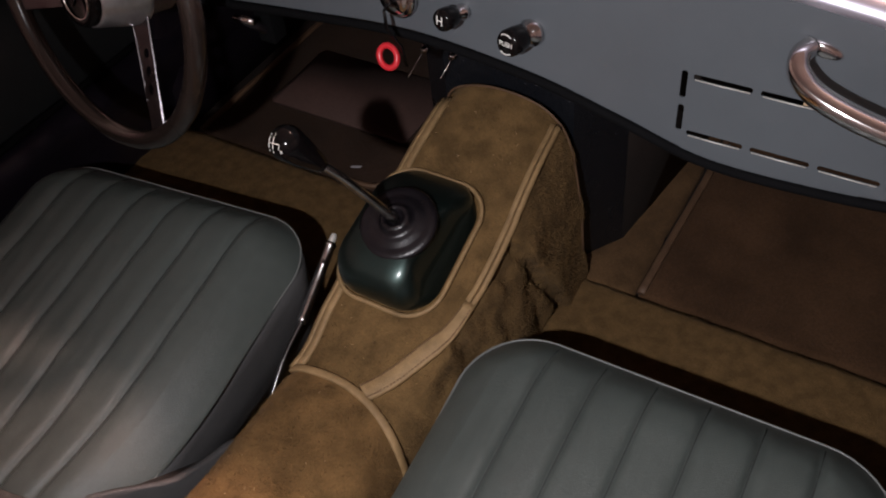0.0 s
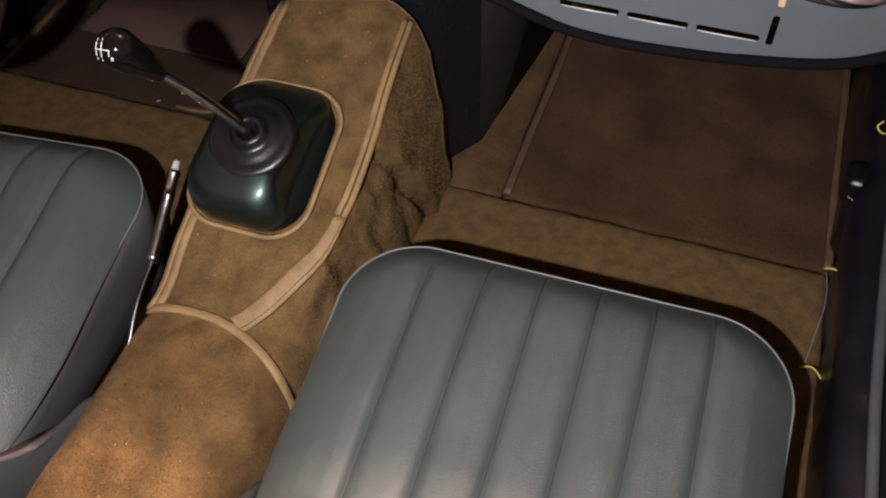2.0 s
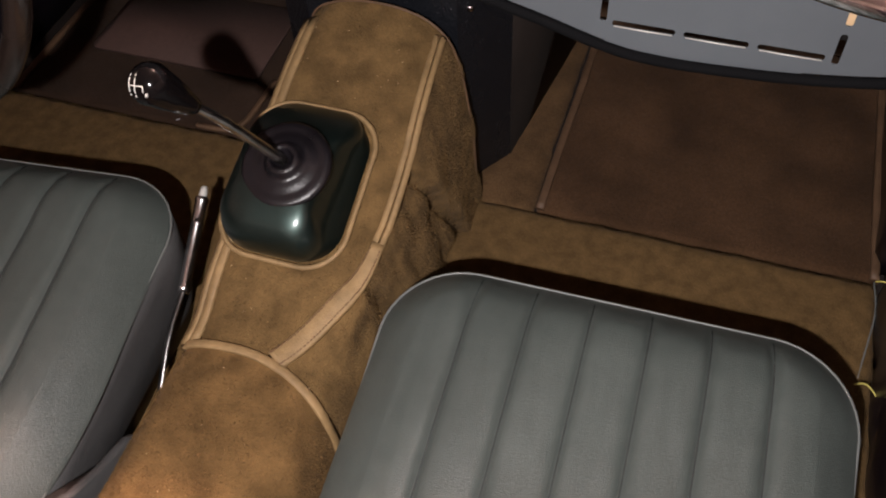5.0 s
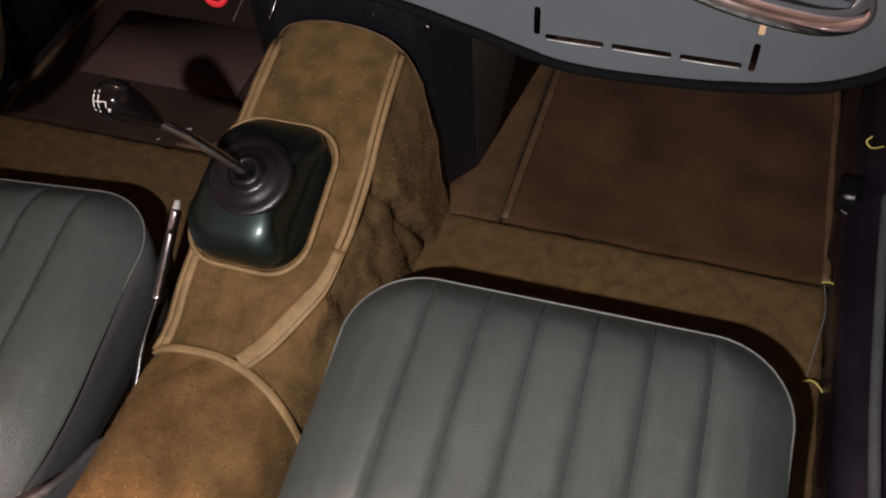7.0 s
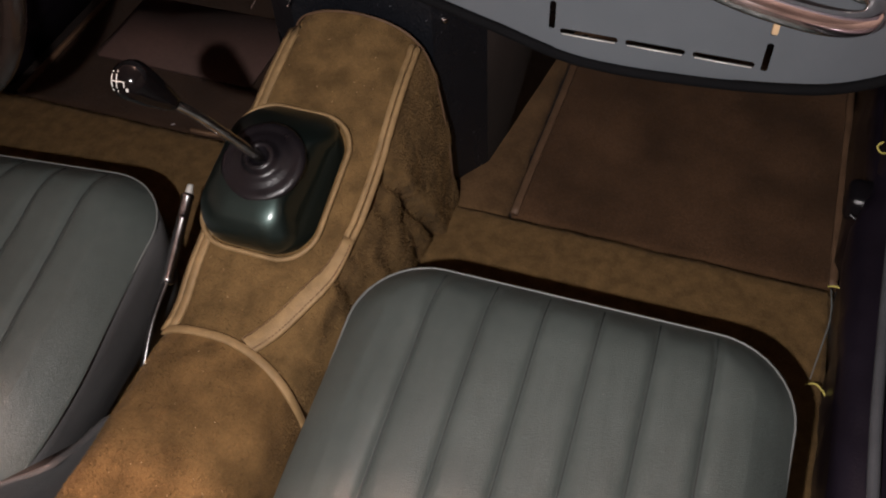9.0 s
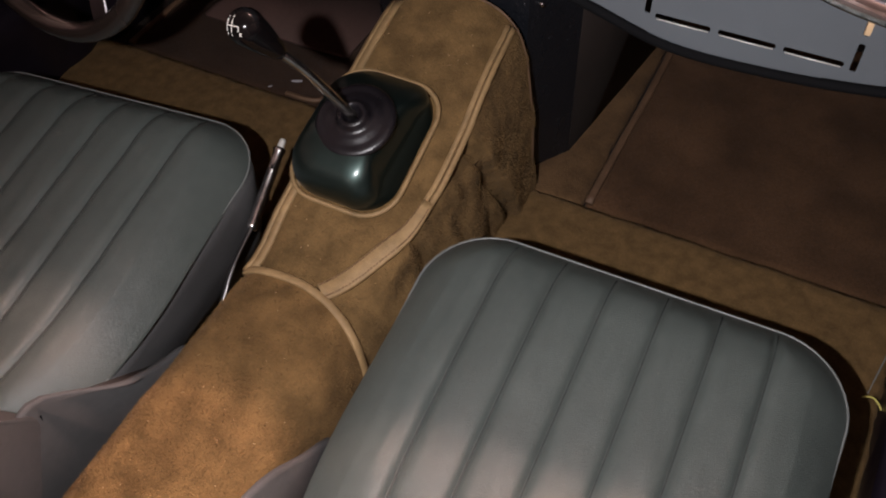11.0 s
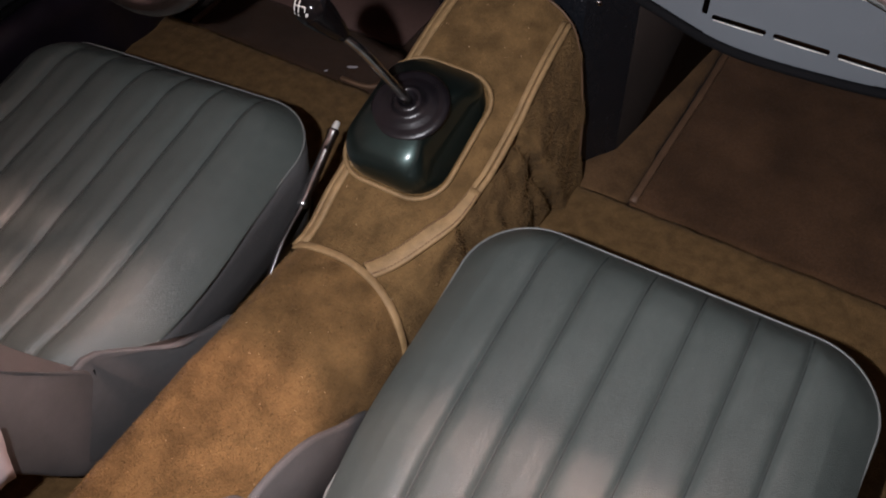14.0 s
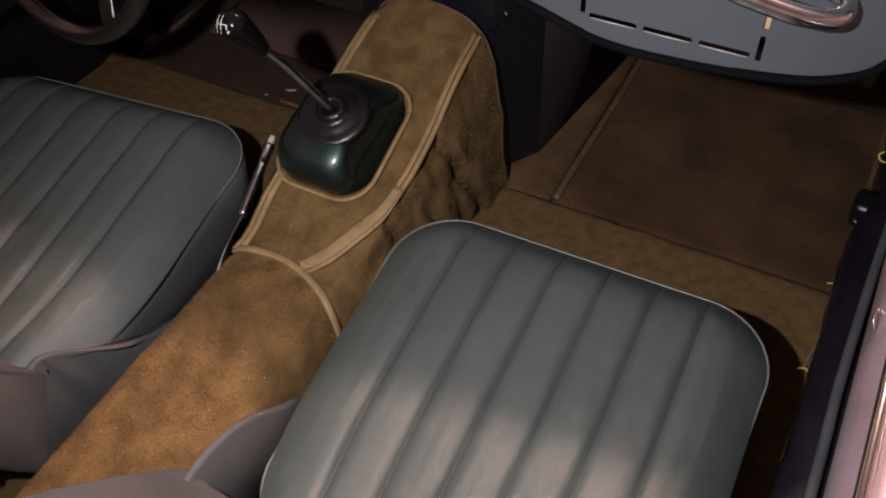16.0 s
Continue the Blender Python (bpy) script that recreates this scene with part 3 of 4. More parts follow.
# ---- seats ----
def seat(cx, front, kind, lift=0.0, turn=0.0, back_shift=0.0, back_lift=0.0):
    e = empty("bucket_seat", (cx, front - 0.24, 0.012), label=f"grey-green vinyl {kind} seat with pleated cushion and pale piping", category="seat")
    hw, depth = 0.243, 0.49
    cy = front - depth / 2

    def half(y):
        """The cushion narrows towards the back; y from its middle."""
        return hw - (0.032 if cx > 0 else 0.045) * max(0, (-y - 0.0) / (depth / 2)) ** 2.2

    def rake(y):
        """The piping falls towards the back."""
        return 0.2 + lift - 0.10 * (depth / 2 - y) + lumps((y + cx, 2, 7), 7, 0.003)

    outline = [(x * half(y) / hw, y) for x, y in rounded(0, 0, hw, depth / 2, 0.088, 10)]

    def inside(x, y):
        """Distance from the piping, inwards; the back runs on under the backrest."""
        qx, qy = abs(x) * hw / half(y) - (hw - 0.088), (y if y > 0 else -y - 0.05) - (depth / 2 - 0.088)
        return max(0.0, 0.088 - math.hypot(max(qx, 0), max(qy, 0)) - min(max(qx, qy), 0))

    def height(x, y):
        near = inside(x, y)
        z = rake(y) + 0.036 * (1 - (1 - min(1, near / 0.095)) ** 2.3)
        xs = x * hw / half(y)
        d = min(abs(xs + 0.150 - 0.0608 * k) for k in range(6))
        puff = 0.0096 * (1 - math.exp(-(d * d + 0.0006 ** 2) ** 0.5 / 0.0056))
        edge = min(1, near / 0.045)
        return z + puff * edge + (lumps((x + cx, y, 3), 9, 0.003) + lumps((x * 3 + cx, y, 9), 22, 0.0010)) * edge

    bm = bmesh.new()
    nx, ny = 320, 60
    r = 0.088
    grid = []
    for j in range(ny + 1):
        y = depth / 2 * math.sin(math.pi / 2 * (2 * j / ny - 1))
        over = max(0, abs(y) - (depth / 2 - r))
        w = (hw - r + math.sqrt(max(0, r * r - over * over))) * half(y) / hw
        row = []
        for i in range(nx + 1):
            x = -w + 2 * w * i / nx
            rim_vert = j in (0, ny) or i in (0, nx)
            row.append(bm.verts.new((cx + x, cy + y, rake(y) - 0.001 if rim_vert else height(x, y))))
        grid.append(row)
    for j in range(ny):
        for i in range(nx):
            bm.faces.new((grid[j][i], grid[j][i + 1], grid[j + 1][i + 1], grid[j + 1][i]))
    cushion = part("cushion", bm, VINYL, e, "pleated grey-green vinyl cushion")
    # dark seam lines: the shade of the pleat grooves is in their colour
    for k in range(6):
        xs = -0.150 + 0.0608 * k
        ys = [-0.2 + 0.432 * q / 48 for q in range(49)]
        part("pleat_seam", tube([(cx + xs * half(y) / hw, cy + y, height(xs * half(y) / hw, y) + 0.0002) for y in ys], 0.0010, 5), SEAM, cushion, "pleat seam, groove shade in its dark colour")
    rings = []
    for k, z in ((1.0, -0.002), (1.006, -0.03), (1.0, -0.09), (0.98, 0.06), (0.94, 0.013), (0.9, 0.013)):
        rings.append([(cx + x * k, cy + y * k, rake(y) + z if z < 0 else z) for x, y in outline])
    part("cushion_side", loft(rings), SEATSIDE, e, "dark grey side of the cushion")
    part("piping", tube([(cx + x * 1.003, cy + y * 1.003, rake(y)) for x, y in outline], 0.0014, 8, loop=True), SEATPIPE, cushion, "pale piping round the cushion")
    # reclined backrest: side profile swept across, rounded at the bolsters
    prof = [(-0.455, 0.150), (-0.462, 0.195), (-0.480, 0.222), (-0.55, 0.325), (-0.62, 0.435), (-0.69, 0.54), (-0.722, 0.572), (-0.762, 0.575), (-0.785, 0.545), (-0.77, 0.49), (-0.69, 0.34), (-0.60, 0.18), (-0.555, 0.09), (-0.53, 0.05), (-0.49, 0.045), (-0.465, 0.09)]
    line = smooth_line([(0, y, z) for y, z in prof], 3, loop=True)
    mid_y, mid_z = -0.60, 0.30
    rings = []
    for q in range(-16, 17):
        u = q / 16
        x = (0.274 if back_lift else 0.262) * math.sin(math.pi / 2 * u)
        k = 1 - 0.13 * abs(u) ** 9
        hollow = 0.022 * (1 - u * u)
        ring = []
        for p in line:
            yy, zz = mid_y + (p.y - mid_y) * k, mid_z + (p.z - mid_z) * k
            inner = 1 if p.y - mid_y > -0.7 * (p.z - mid_z) else 0
            ring.append((cx + back_shift + x * (1 - (0.26 if back_lift else 0.08) * (max(0, zz - 0.28) / 0.28) ** 1.3), front + yy - hollow * inner, zz + back_lift - hollow * 0.4 * inner + lumps((x + cx, yy, zz), 11, 0.005)))
        rings.append(ring)
    back = part("backrest", loft(rings), SEATSIDE, e, "reclined grey backrest")
    for s in (-1, 1):
        grow = 0.249
        x = cx + back_shift + s * grow

        def wing_x(y):
            k = min(1, max(0, (y - (front - 0.46)) / 0.07))
            return x + (cx + s * 0.25 - x) * k

        edge = [p for p in line if p.y - mid_y > -0.7 * (p.z - mid_z)]
        edge.sort(key=lambda p: p.z)
        part("bolster_seam", tube([(cx + back_shift + s * 0.236 * (1 - 0.08 * max(0, p.z - 0.3) / 0.28), front + p.y - 0.017, p.z + back_lift - 0.004) for p in edge], 0.0009, 6), SEAM, back, "dark seam of the bolster")
        raised = 0.028 if back_lift else 0.0
        wing = [(-0.470, 0.216 + back_lift), (-0.40, 0.172 + back_lift * 0.8 + raised), (-0.34, 0.128 + back_lift * 0.5 + raised), (-0.285, 0.092 + raised), (-0.30, 0.045), (-0.40, 0.014), (-0.50, 0.025), (-0.54, 0.09), (-0.52, 0.19 + back_lift)]
        wl = smooth_line([(0, front + y, z) for y, z in wing], 4, loop=True)
        bm = loft([[(wing_x(p.y) + s * o, p.y * k2 + (front - 0.42) * (1 - k2), p.z * k2 + 0.10 * (1 - k2)) for p in wl] for o, k2 in ((0.0, 0.97), (0.003, 1.0), (0.008, 1.0), (0.011, 0.96))])
        flap = part("side_wing", bm, SEATSIDE, e, "grey side flap joining cushion and backrest")
        part("wing_seam", tube(smooth_line([(x + s * 0.0120, front - 0.468, 0.196 + back_lift), (x + s * 0.0130, front - 0.474, 0.15), (x + s * 0.0130, front - 0.478, 0.09), (x + s * 0.0120, front - 0.482, 0.035)]), 0.0018, 6), EDGING, flap, "dark seam")
    e.rotation_euler = (0, 0, radians(turn))
    return e


seat(0.372, -0.257, "passenger", 0.0, 1.0, 0.0, 0.038)
seat(-0.384, -0.246, "driver", -0.008, 6.0, -0.048, 0.0)

# ---- dashboard ----
EDGE = [(-0.70, 0.47), (-0.52, 0.488), (-0.33, 0.503), (-0.15, 0.522), (0.0, 0.534), (0.14, 0.521), (0.237, 0.498), (0.33, 0.474), (0.44, 0.476), (0.53, 0.488), (0.575, 0.500), (0.605, 0.517), (0.630, 0.560), (0.645, 0.64)]
FLOW = smooth_line([(x, 0, z) for x, z in EDGE], 8)
DY, TOP = -0.18, 0.658


def lip(x):
    """The scuttle arches over the dashboard."""
    return max(-0.010, 0.034 * (1 - (x / 0.56) ** 2))


def dash_edge(x):
    for a, b in zip(FLOW, FLOW[1:]):
        if x <= b.x:
            return a.z + (b.z - a.z) * (x - a.x) / max(1e-6, b.x - a.x)
    return EDGE[-1][1]


dash = empty("dashboard", (0, DY, 0.6), label="grey-blue painted metal dashboard with slotted speaker panel", category="dashboard")
slots = []
for a, b in ((0.308, 0.362), (0.369, 0.423), (0.430, 0.484)):
    slots += [(a, b, 0.5000, 0.5060), (a, b, 0.565, 0.571)]
for x, drop in ((0.297, 0.0), (0.4895, 0.0055)):
    slots += [(x, x + 0.006, 0.5035 - drop, 0.5340 - drop), (x, x + 0.006, 0.5420 - drop, 0.5725 - drop)]
xs = sorted({-0.70 + 0.01 * k for k in range(135)} | {v for s in slots for v in s[:2]} | {0.645})
xs = [x for i, x in enumerate(xs) if x <= 0.6451]
zs = sorted({v for s in slots for v in s[2:]} | {TOP, 0.60, 0.63})


def dash_y(x, z):
    bow = 0.04 * (max(0, abs(x - 0.0) - 0.52) / 0.15) ** 2
    return DY + bow


bm = bmesh.new()
cache = {}


def dash_vert(x, z):
    z = max(z, dash_edge(x) + 0.0001 * round(z * 100))
    key = (round(x, 5), round(z, 5))
    if key not in cache:
        cache[key] = bm.verts.new((x, dash_y(x, z), min(z, TOP + lip(x))))
    return cache[key]


levels = [0.40, 0.478, 0.486] + zs + [0.70]
for i in range(len(xs) - 1):
    for j in range(len(levels) - 1):
        a, b, c, d2 = xs[i], xs[i + 1], levels[j], levels[j + 1]
        mx, mz = (a + b) / 2, (c + d2) / 2
        if any(s[0] < mx < s[1] and s[2] < mz < s[3] for s in slots):
            continue
        if d2 <= min(dash_edge(a), dash_edge(b)):
            continue
        vs = []
        for v in (dash_vert(a, c), dash_vert(b, c), dash_vert(b, d2), dash_vert(a, d2)):
            if v not in vs:
                vs.append(v)
        if len(vs) > 2:
            try:
                bm.faces.new(vs)
            except ValueError:
                pass
face_panel = part("dash_panel", bm, DASH, dash, smooth=False)
mod = face_panel.modifiers.new("thick", "SOLIDIFY")
mod.thickness, mod.offset = 0.0016, 0
# the lower edge is drawn as a thin near-black tube
rim = [(x, dash_y(x, dash_edge(x)) - 0.002, dash_edge(x) - 0.001) for x in [-0.68 + 0.01 * k for k in range(133)]]
part("edge_trim", tube(rim, 0.0050, 8), EDGING, dash, "black strip along the dashboard's lower edge")
part("backing_board", box((0.28, DY + 0.05, 0.485), (0.505, DY + 0.055, 0.60), 0), DARK, dash)
part("beige_tab", box((0.4775, DY + 0.004, 0.526), (0.497, DY + 0.007, 0.572), 0.0005), BEIGE, dash, "beige board showing behind the slots")
part("beige_tab", box((0.405, DY + 0.004, 0.560), (0.446, DY + 0.007, 0.572), 0.0005), BEIGE, dash)
# each long slot gets a thin pale line on its lower edge
for a, b, c, d2 in slots:
    if b - a > 0.02:
        part("slot_lip", tube([(a + 0.002, DY - 0.0012, c + 0.0002), ((a + b) / 2, DY - 0.0014, c), (b - 0.002, DY - 0.0012, c + 0.0002)], 0.0006, 6), PALEEDGE, dash, "pale lower edge of a slot")
    r = min(b - a, d2 - c) / 2
    ends = [((a, c), 0), ((a, d2), 3), ((b, d2), 2), ((b, c), 1)]
    for (x, z), q in ends:
        sx, sz = (1 if q in (0, 3) else -1), (1 if q in (0, 1) else -1)
        bm2 = bmesh.new()
        arc = [(x + sx * r * (1 - math.cos(t)), z + sz * r * (1 - math.sin(t))) for t in [math.pi / 2 * k / 5 for k in range(6)]]
        bm2.faces.new([bm2.verts.new((px, DY - 0.0006, pz)) for px, pz in [(x, z)] + arc])
        part("slot_corner", bm2, DASH, dash, smooth=False)
# shelf behind the lower edge
part("underside", box((-0.68, -0.165, 0.60), (0.63, 0.05, 0.606), 0), BLACK, dash)


def knob(name, x, z, letter, r=0.0125, length=0.030, lean=(-0.25, -1, 0.18)):
    base = Vector((x, DY - 0.002, z))
    m = along(base, base + Vector(lean))
    e = empty(name, base, label=f"black round pull knob marked {letter} with chrome collar", category="knob")
    part("collar", lathe([(0.004, -0.002), (r * (0.72 if len(letter) == 1 else 1.0), -0.002), (r * (0.74 if len(letter) == 1 else 1.02), 0.003), (r * 0.55, 0.006), (0.0042, 0.012), (0.0042, 0.018)], m, 20), CHROME, e, "chrome collar")
    grip = part("grip", lathe([(0.003, 0.012), (r * 0.7, 0.012), (r * 0.95, 0.018), (r, 0.024), (r, length), (r * 0.9, length + 0.003), (0.002, length + 0.004)], m, 24), GLOSSBLACK, e)
    curve = bpy.data.curves.new("letter", "FONT")
    curve.body, curve.size, curve.align_x, curve.align_y, curve.extrude = letter, r * (1.15 if len(letter) == 1 else 0.50), "CENTER", "CENTER", 0.0002
    tmp = new("letter", curve)
    me = bpy.data.meshes.new_from_object(tmp)
    bpy.data.objects.remove(tmp)
    me.materials.clear()
    me.materials.append(WHITE)
    t = new("letter", me)
    t["label"] = "white letters"
    zdir = Vector(lean).normalized()
    xdir = Vector((1, 0, 0)) - zdir * zdir.x
    xdir.normalize()
    ydir = zdir.cross(xdir)
    rot = Matrix((xdir, ydir, zdir)).transposed().to_4x4()
    t.parent = grip
    t.matrix_basis = Matrix.Translation(base + zdir * (length + 0.0045)) @ rot
    if len(letter) > 1:
        bm = bmesh.new()
        for a0, r2 in ((math.pi / 2, 0.0100), (-math.pi / 2, 0.0100)):
            tube([base + zdir * (length + 0.0044) + (xdir * math.cos(a0 + v * 0.16) + ydir * math.sin(a0 + v * 0.16)) * r2 for v in range(-4, 5)], 0.0006, 5, bm=bm)
        part("marking", bm, WHITE, grip, "white curved marks round the word")
    return e


knob("wiper_knob", -0.062, 0.588, "W", r=0.0115)
knob("heater_knob", 0.070, 0.579, "H", r=0.0115)
knob("washer_knob", 0.146, 0.574, "PUSH", r=0.0135, length=0.034)

# ignition switch with key and ring
sw = empty("ignition_switch", (-0.007, DY, 0.581), label="chrome ignition switch with a hanging key", category="switch")
m = along((-0.007, DY - 0.002, 0.581), (-0.1, DY - 0.6, 0.66))
part("bezel", lathe([(0.004, -0.002), (0.024, -0.002), (0.025, 0.004), (0.021, 0.008), (0.019, 0.006), (0.018, 0.012), (0.008, 0.013), (0.002, 0.012)], m), CHROME, sw)
part("key", tube([(-0.010, DY - 0.012, 0.580), (-0.011, DY - 0.026, 0.574), (-0.008, DY - 0.030, 0.556), (0.004, DY - 0.026, 0.535), (0.006, DY - 0.024, 0.510)], 0.0035, 8, flat=0.5), GLOSSBLACK, sw)
part("key_ring", tube([Vector((-0.012, DY - 0.030, 0.520)) + Vector((math.cos(a) * 0.0108, math.sin(a) * 0.006, math.sin(a) * 0.0095 - math.cos(a) * 0.0025)) for a in [math.tau * k / 24 for k in range(24)]], 0.0035, 8, loop=True), RED, sw, "red ring")

# gauge above the column, seen in part
gauge = empty("round_gauge", (-0.248, DY, 0.574), label="round gauge with chrome bezel in the dashboard", category="gauge")
m = along((-0.248, DY - 0.003, 0.574), (-0.248, DY - 1, 0.60))
part("bezel", lathe([(0.038, -0.002), (0.045, 0.0), (0.045, 0.006), (0.041, 0.008), (0.039, 0.004), (0.038, -0.002)], m, 40, caps=False), CHROME, gauge)
part("gauge_face", lathe([(0.04, -0.001), (0.04, 0.002), (0.001, 0.0021)], m, 40), GAUGEGLASS, gauge)

# grab handle
grab = empty("grab_handle", (0.48, DY, 0.61), label="curved chrome grab handle on the passenger dashboard", category="handle")
pts = smooth_line([(0.402, DY - 0.002, 0.628), (0.396, DY - 0.014, 0.624), (0.400, DY - 0.027, 0.617), (0.418, DY - 0.038, 0.608), (0.452, DY - 0.045, 0.600), (0.492, DY - 0.047, 0.593), (0.528, DY - 0.043, 0.587), (0.552, DY - 0.030, 0.583), (0.560, DY - 0.015, 0.584), (0.558, DY - 0.002, 0.586)], 7)
rings = []
for k, p in enumerate(pts):
    d = (pts[min(k + 1, len(pts) - 1)] - pts[max(k - 1, 0)]).normalized()
    up = Vector((0, -0.15, 1))
    up = (up - d * up.dot(d)).normalized()
    out = d.cross(up)
    swell = math.sin(math.pi * k / (len(pts) - 1))
    ring = []
    for q in range(20):
        c, sn = math.cos(math.tau * q / 20), math.sin(math.tau * q / 20)
        ring.append(p + up * (0.0080 + 0.0010 * swell) * math.copysign(abs(c) ** 0.75, c) + out * (0.0078 + 0.0022 * swell) * math.copysign(abs(sn) ** 0.75, sn))
    rings.append(ring)
part("bar", loft(rings), CHROME, grab)
for p, tilt in ((pts[0] + Vector((0.010, 0, -0.003)), -0.25), (pts[-1] + Vector((-0.008, 0, 0.002)), -0.15)):
    m = Matrix.Translation(p + Vector((0, 0.002, 0))) @ Matrix.Rotation(math.pi / 2, 4, "X") @ Matrix.Rotation(tilt, 4, "Z") @ Matrix.Diagonal((1.25, 0.6, 0.6, 1))
    part("mount", lathe([(0.004, -0.002), (0.0125, -0.002), (0.0125, 0.002), (0.010, 0.006), (0.007, 0.008)], m, 24), CHROME, grab, "chrome mounting lug")

# scuttle and bonnet above the dashboard
scut = empty("scuttle", (0, 0, 0.66), label="pink-silver metallic painted scuttle and bonnet ahead of the cockpit", category="car body")
rings = []
for y, z, w in ((0.0, 0.704, 0.72), (0.06, 0.710, 0.725), (0.5, 0.73, 0.74), (1.3, 0.66, 0.66), (1.75, 0.5, 0.5)):
    rings.append([(w * (k / 12 - 1), y, z + lip(w * (k / 12 - 1)) - 0.05 * (k / 12 - 1) ** 4 * (0.3 if y < -0.1 else 1.2)) for k in range(25)])
bm = loft(rings, closed=False)
part("bonnet_panel", bm, PAINT, scut)
rings = []
for y, z, w in ((-0.178, 0.645, 0.66), (-0.190, 0.652, 0.662), (-0.192, 0.661, 0.665), (-0.182, 0.668, 0.67), (-0.10, 0.684, 0.695), (0.004, 0.705, 0.72)):
    rings.append([(w * (k / 12 - 1), y, z + lip(w * (k / 12 - 1)) - 0.05 * (k / 12 - 1) ** 4 * (0.3 if y < -0.05 else 1.0)) for k in range(25)])
part("scuttle_top", loft(rings, closed=False), SCUTTLE, scut, "painted scuttle top edge with lamp glare in its whitened colour")
for x in (0.10, 0.414, 0.60):
    part("screw", lathe([(0.001, 0.0016), (0.0045, 0.0014), (0.0065, 0.0), (0.0065, -0.003)], Matrix.Translation((x, -0.172, 0.671 + lip(x))) @ Matrix.Rotation(0.5, 4, "X"), 16), SATIN, scut, "chrome screw head")

# ---- panels under the dashboard ----
cons = empty("console_panel", (0, 0.03, 0.3), label="black crackle-painted panel between dashboard and tunnel", category="panel")
bm = loft([[(x, y, z) for x, y in ((-0.15, 0.055), (-0.10, 0.022), (0.10, 0.022), (0.150, 0.098), (0.146, 0.102), (0.098, 0.028), (-0.10, 0.028), (-0.15, 0.06))] for z in (0.0, 0.15, 0.3, 0.45, 0.60)])
part("panel", bm, BLACK, cons, smooth=False)
for x, z in ((0.112, 0.320), (0.075, 0.405), (-0.02, 0.43)):
    yy = 0.020 if x <= 0.1 else 0.036
    part("screw", lathe([(0.0045, 0.0), (0.0045, 0.002), (0.001, 0.003)], along((x, yy, z), (x + 0.1, yy - 1, z)), 10), CHROME, cons)
for a, b in (((-0.080, 0.353), (-0.089, 0.328)), ((-0.126, 0.351), (-0.145, 0.313))):
    base, end = Vector((a[0], 0.021, a[1])), Vector((b[0], -0.004, b[1]))
    part("toggle_nut", lathe([(0.002, -0.001), (0.0072, -0.001), (0.0072, 0.004), (0.005, 0.006), (0.004, 0.010), (0.001, 0.010)], along(base, base + Vector((0, -1, 0.1))), 6), CHROME, cons, "chrome hexagon nut")
    part("toggle", tube([base + Vector((0, -0.006, 0)), base.lerp(end, 0.5), end.lerp(base, 0.08), end, end + (end - base) * 0.03], [0.0009, 0.0010, 0.0011, 0.0020, 0.0006], 8), CHROME, cons, "thin chrome toggle lever")
for x0, y0, x1, y1 in ((0.148, 0.10, 0.20, 0.47), (-0.15, 0.06, -0.19, 0.47)):
    bm = loft([[(x0, y0, z), (x1, y1, z), (x1 + 0.004, y1, z), (x0 + 0.004, y0, z)] for z in (-0.004, 0.3, 0.61)])
    tagged(part("footwell_wall", bm, DARK), "dark trim board lining the inner footwell", "wall", kind="structure")
tee = empty("bonnet_release", (-0.235, -0.165, 0.49), label="chrome T-shaped pull under the dashboard", category="pull")
part("pull_bar", tube([(-0.25, -0.19, 0.497), (-0.22, -0.19, 0.499)], 0.0045, 10), CHROME, tee)
part("pull_stem", tube([(-0.235, -0.19, 0.498), (-0.233, -0.165, 0.47), (-0.232, -0.14, 0.46)], 0.006, 10), RUBBER, tee)
part("pull_bracket", box((-0.245, -0.165, 0.45), (-0.22, -0.14, 0.60), 0.002), EDGING, tee)

# ---- steering wheel ----
WC, WR = Vector((-0.392, -0.268, 0.548)), 0.188
ti, ya = radians(14), radians(-7.5)
wn = Vector((math.cos(ti) * math.sin(ya), -math.cos(ti) * math.cos(ya), math.sin(ti)))
wu = wn.cross(Vector((0, 0, 1))).normalized()
wv = wu.cross(wn).normalized()
if wv.z < 0:
    wv = -wv
wheel = empty("steering_wheel", WC, label="dark-rimmed sports steering wheel with drilled alloy spokes", category="steering wheel")
rimpts = [WC + (wu * math.cos(a) + wv * math.sin(a)) * WR for a in [math.tau * k / 64 for k in range(64)]]
part("rim", tube(rimpts, 0.0128, 14, loop=True), WOODRIM, wheel, "dark brown polished rim")
HUB = WC - wn * 0.038 + Vector((0.013, 0, 0))
m = along(HUB, HUB + wn)
part("hub", lathe([(0.042, -0.045), (0.042, -0.006), (0.049, -0.005), (0.0505, -0.002), (0.050, 0.004), (0.0385, 0.055), (0.037, 0.058), (0.035, 0.058)], m, 48), HUBMETAL, wheel, "polished alloy hub")
horn = part("horn_push", lathe([(0.036, 0.05), (0.036, 0.064), (0.033, 0.069), (0.026, 0.069), (0.024, 0.066), (0.002, 0.066)], m, 30), GLOSSBLACK, wheel, "black horn push with a chrome ring")
part("badge_ring", tube([m @ Vector((0.025 * math.cos(a), 0.025 * math.sin(a), 0.069)) for a in [math.tau * k / 30 for k in range(30)]], 0.0015, 6, loop=True), CHROME, horn)
part("badge", tube([m @ Vector((-0.010, -0.012, 0.0675)), m @ Vector((0.0, 0.003, 0.0675)), m @ Vector((-0.002, -0.003, 0.0675)), m @ Vector((0.010, 0.012, 0.0675))], 0.0018, 6), CHROME, horn, "plain chrome flash on the horn push")


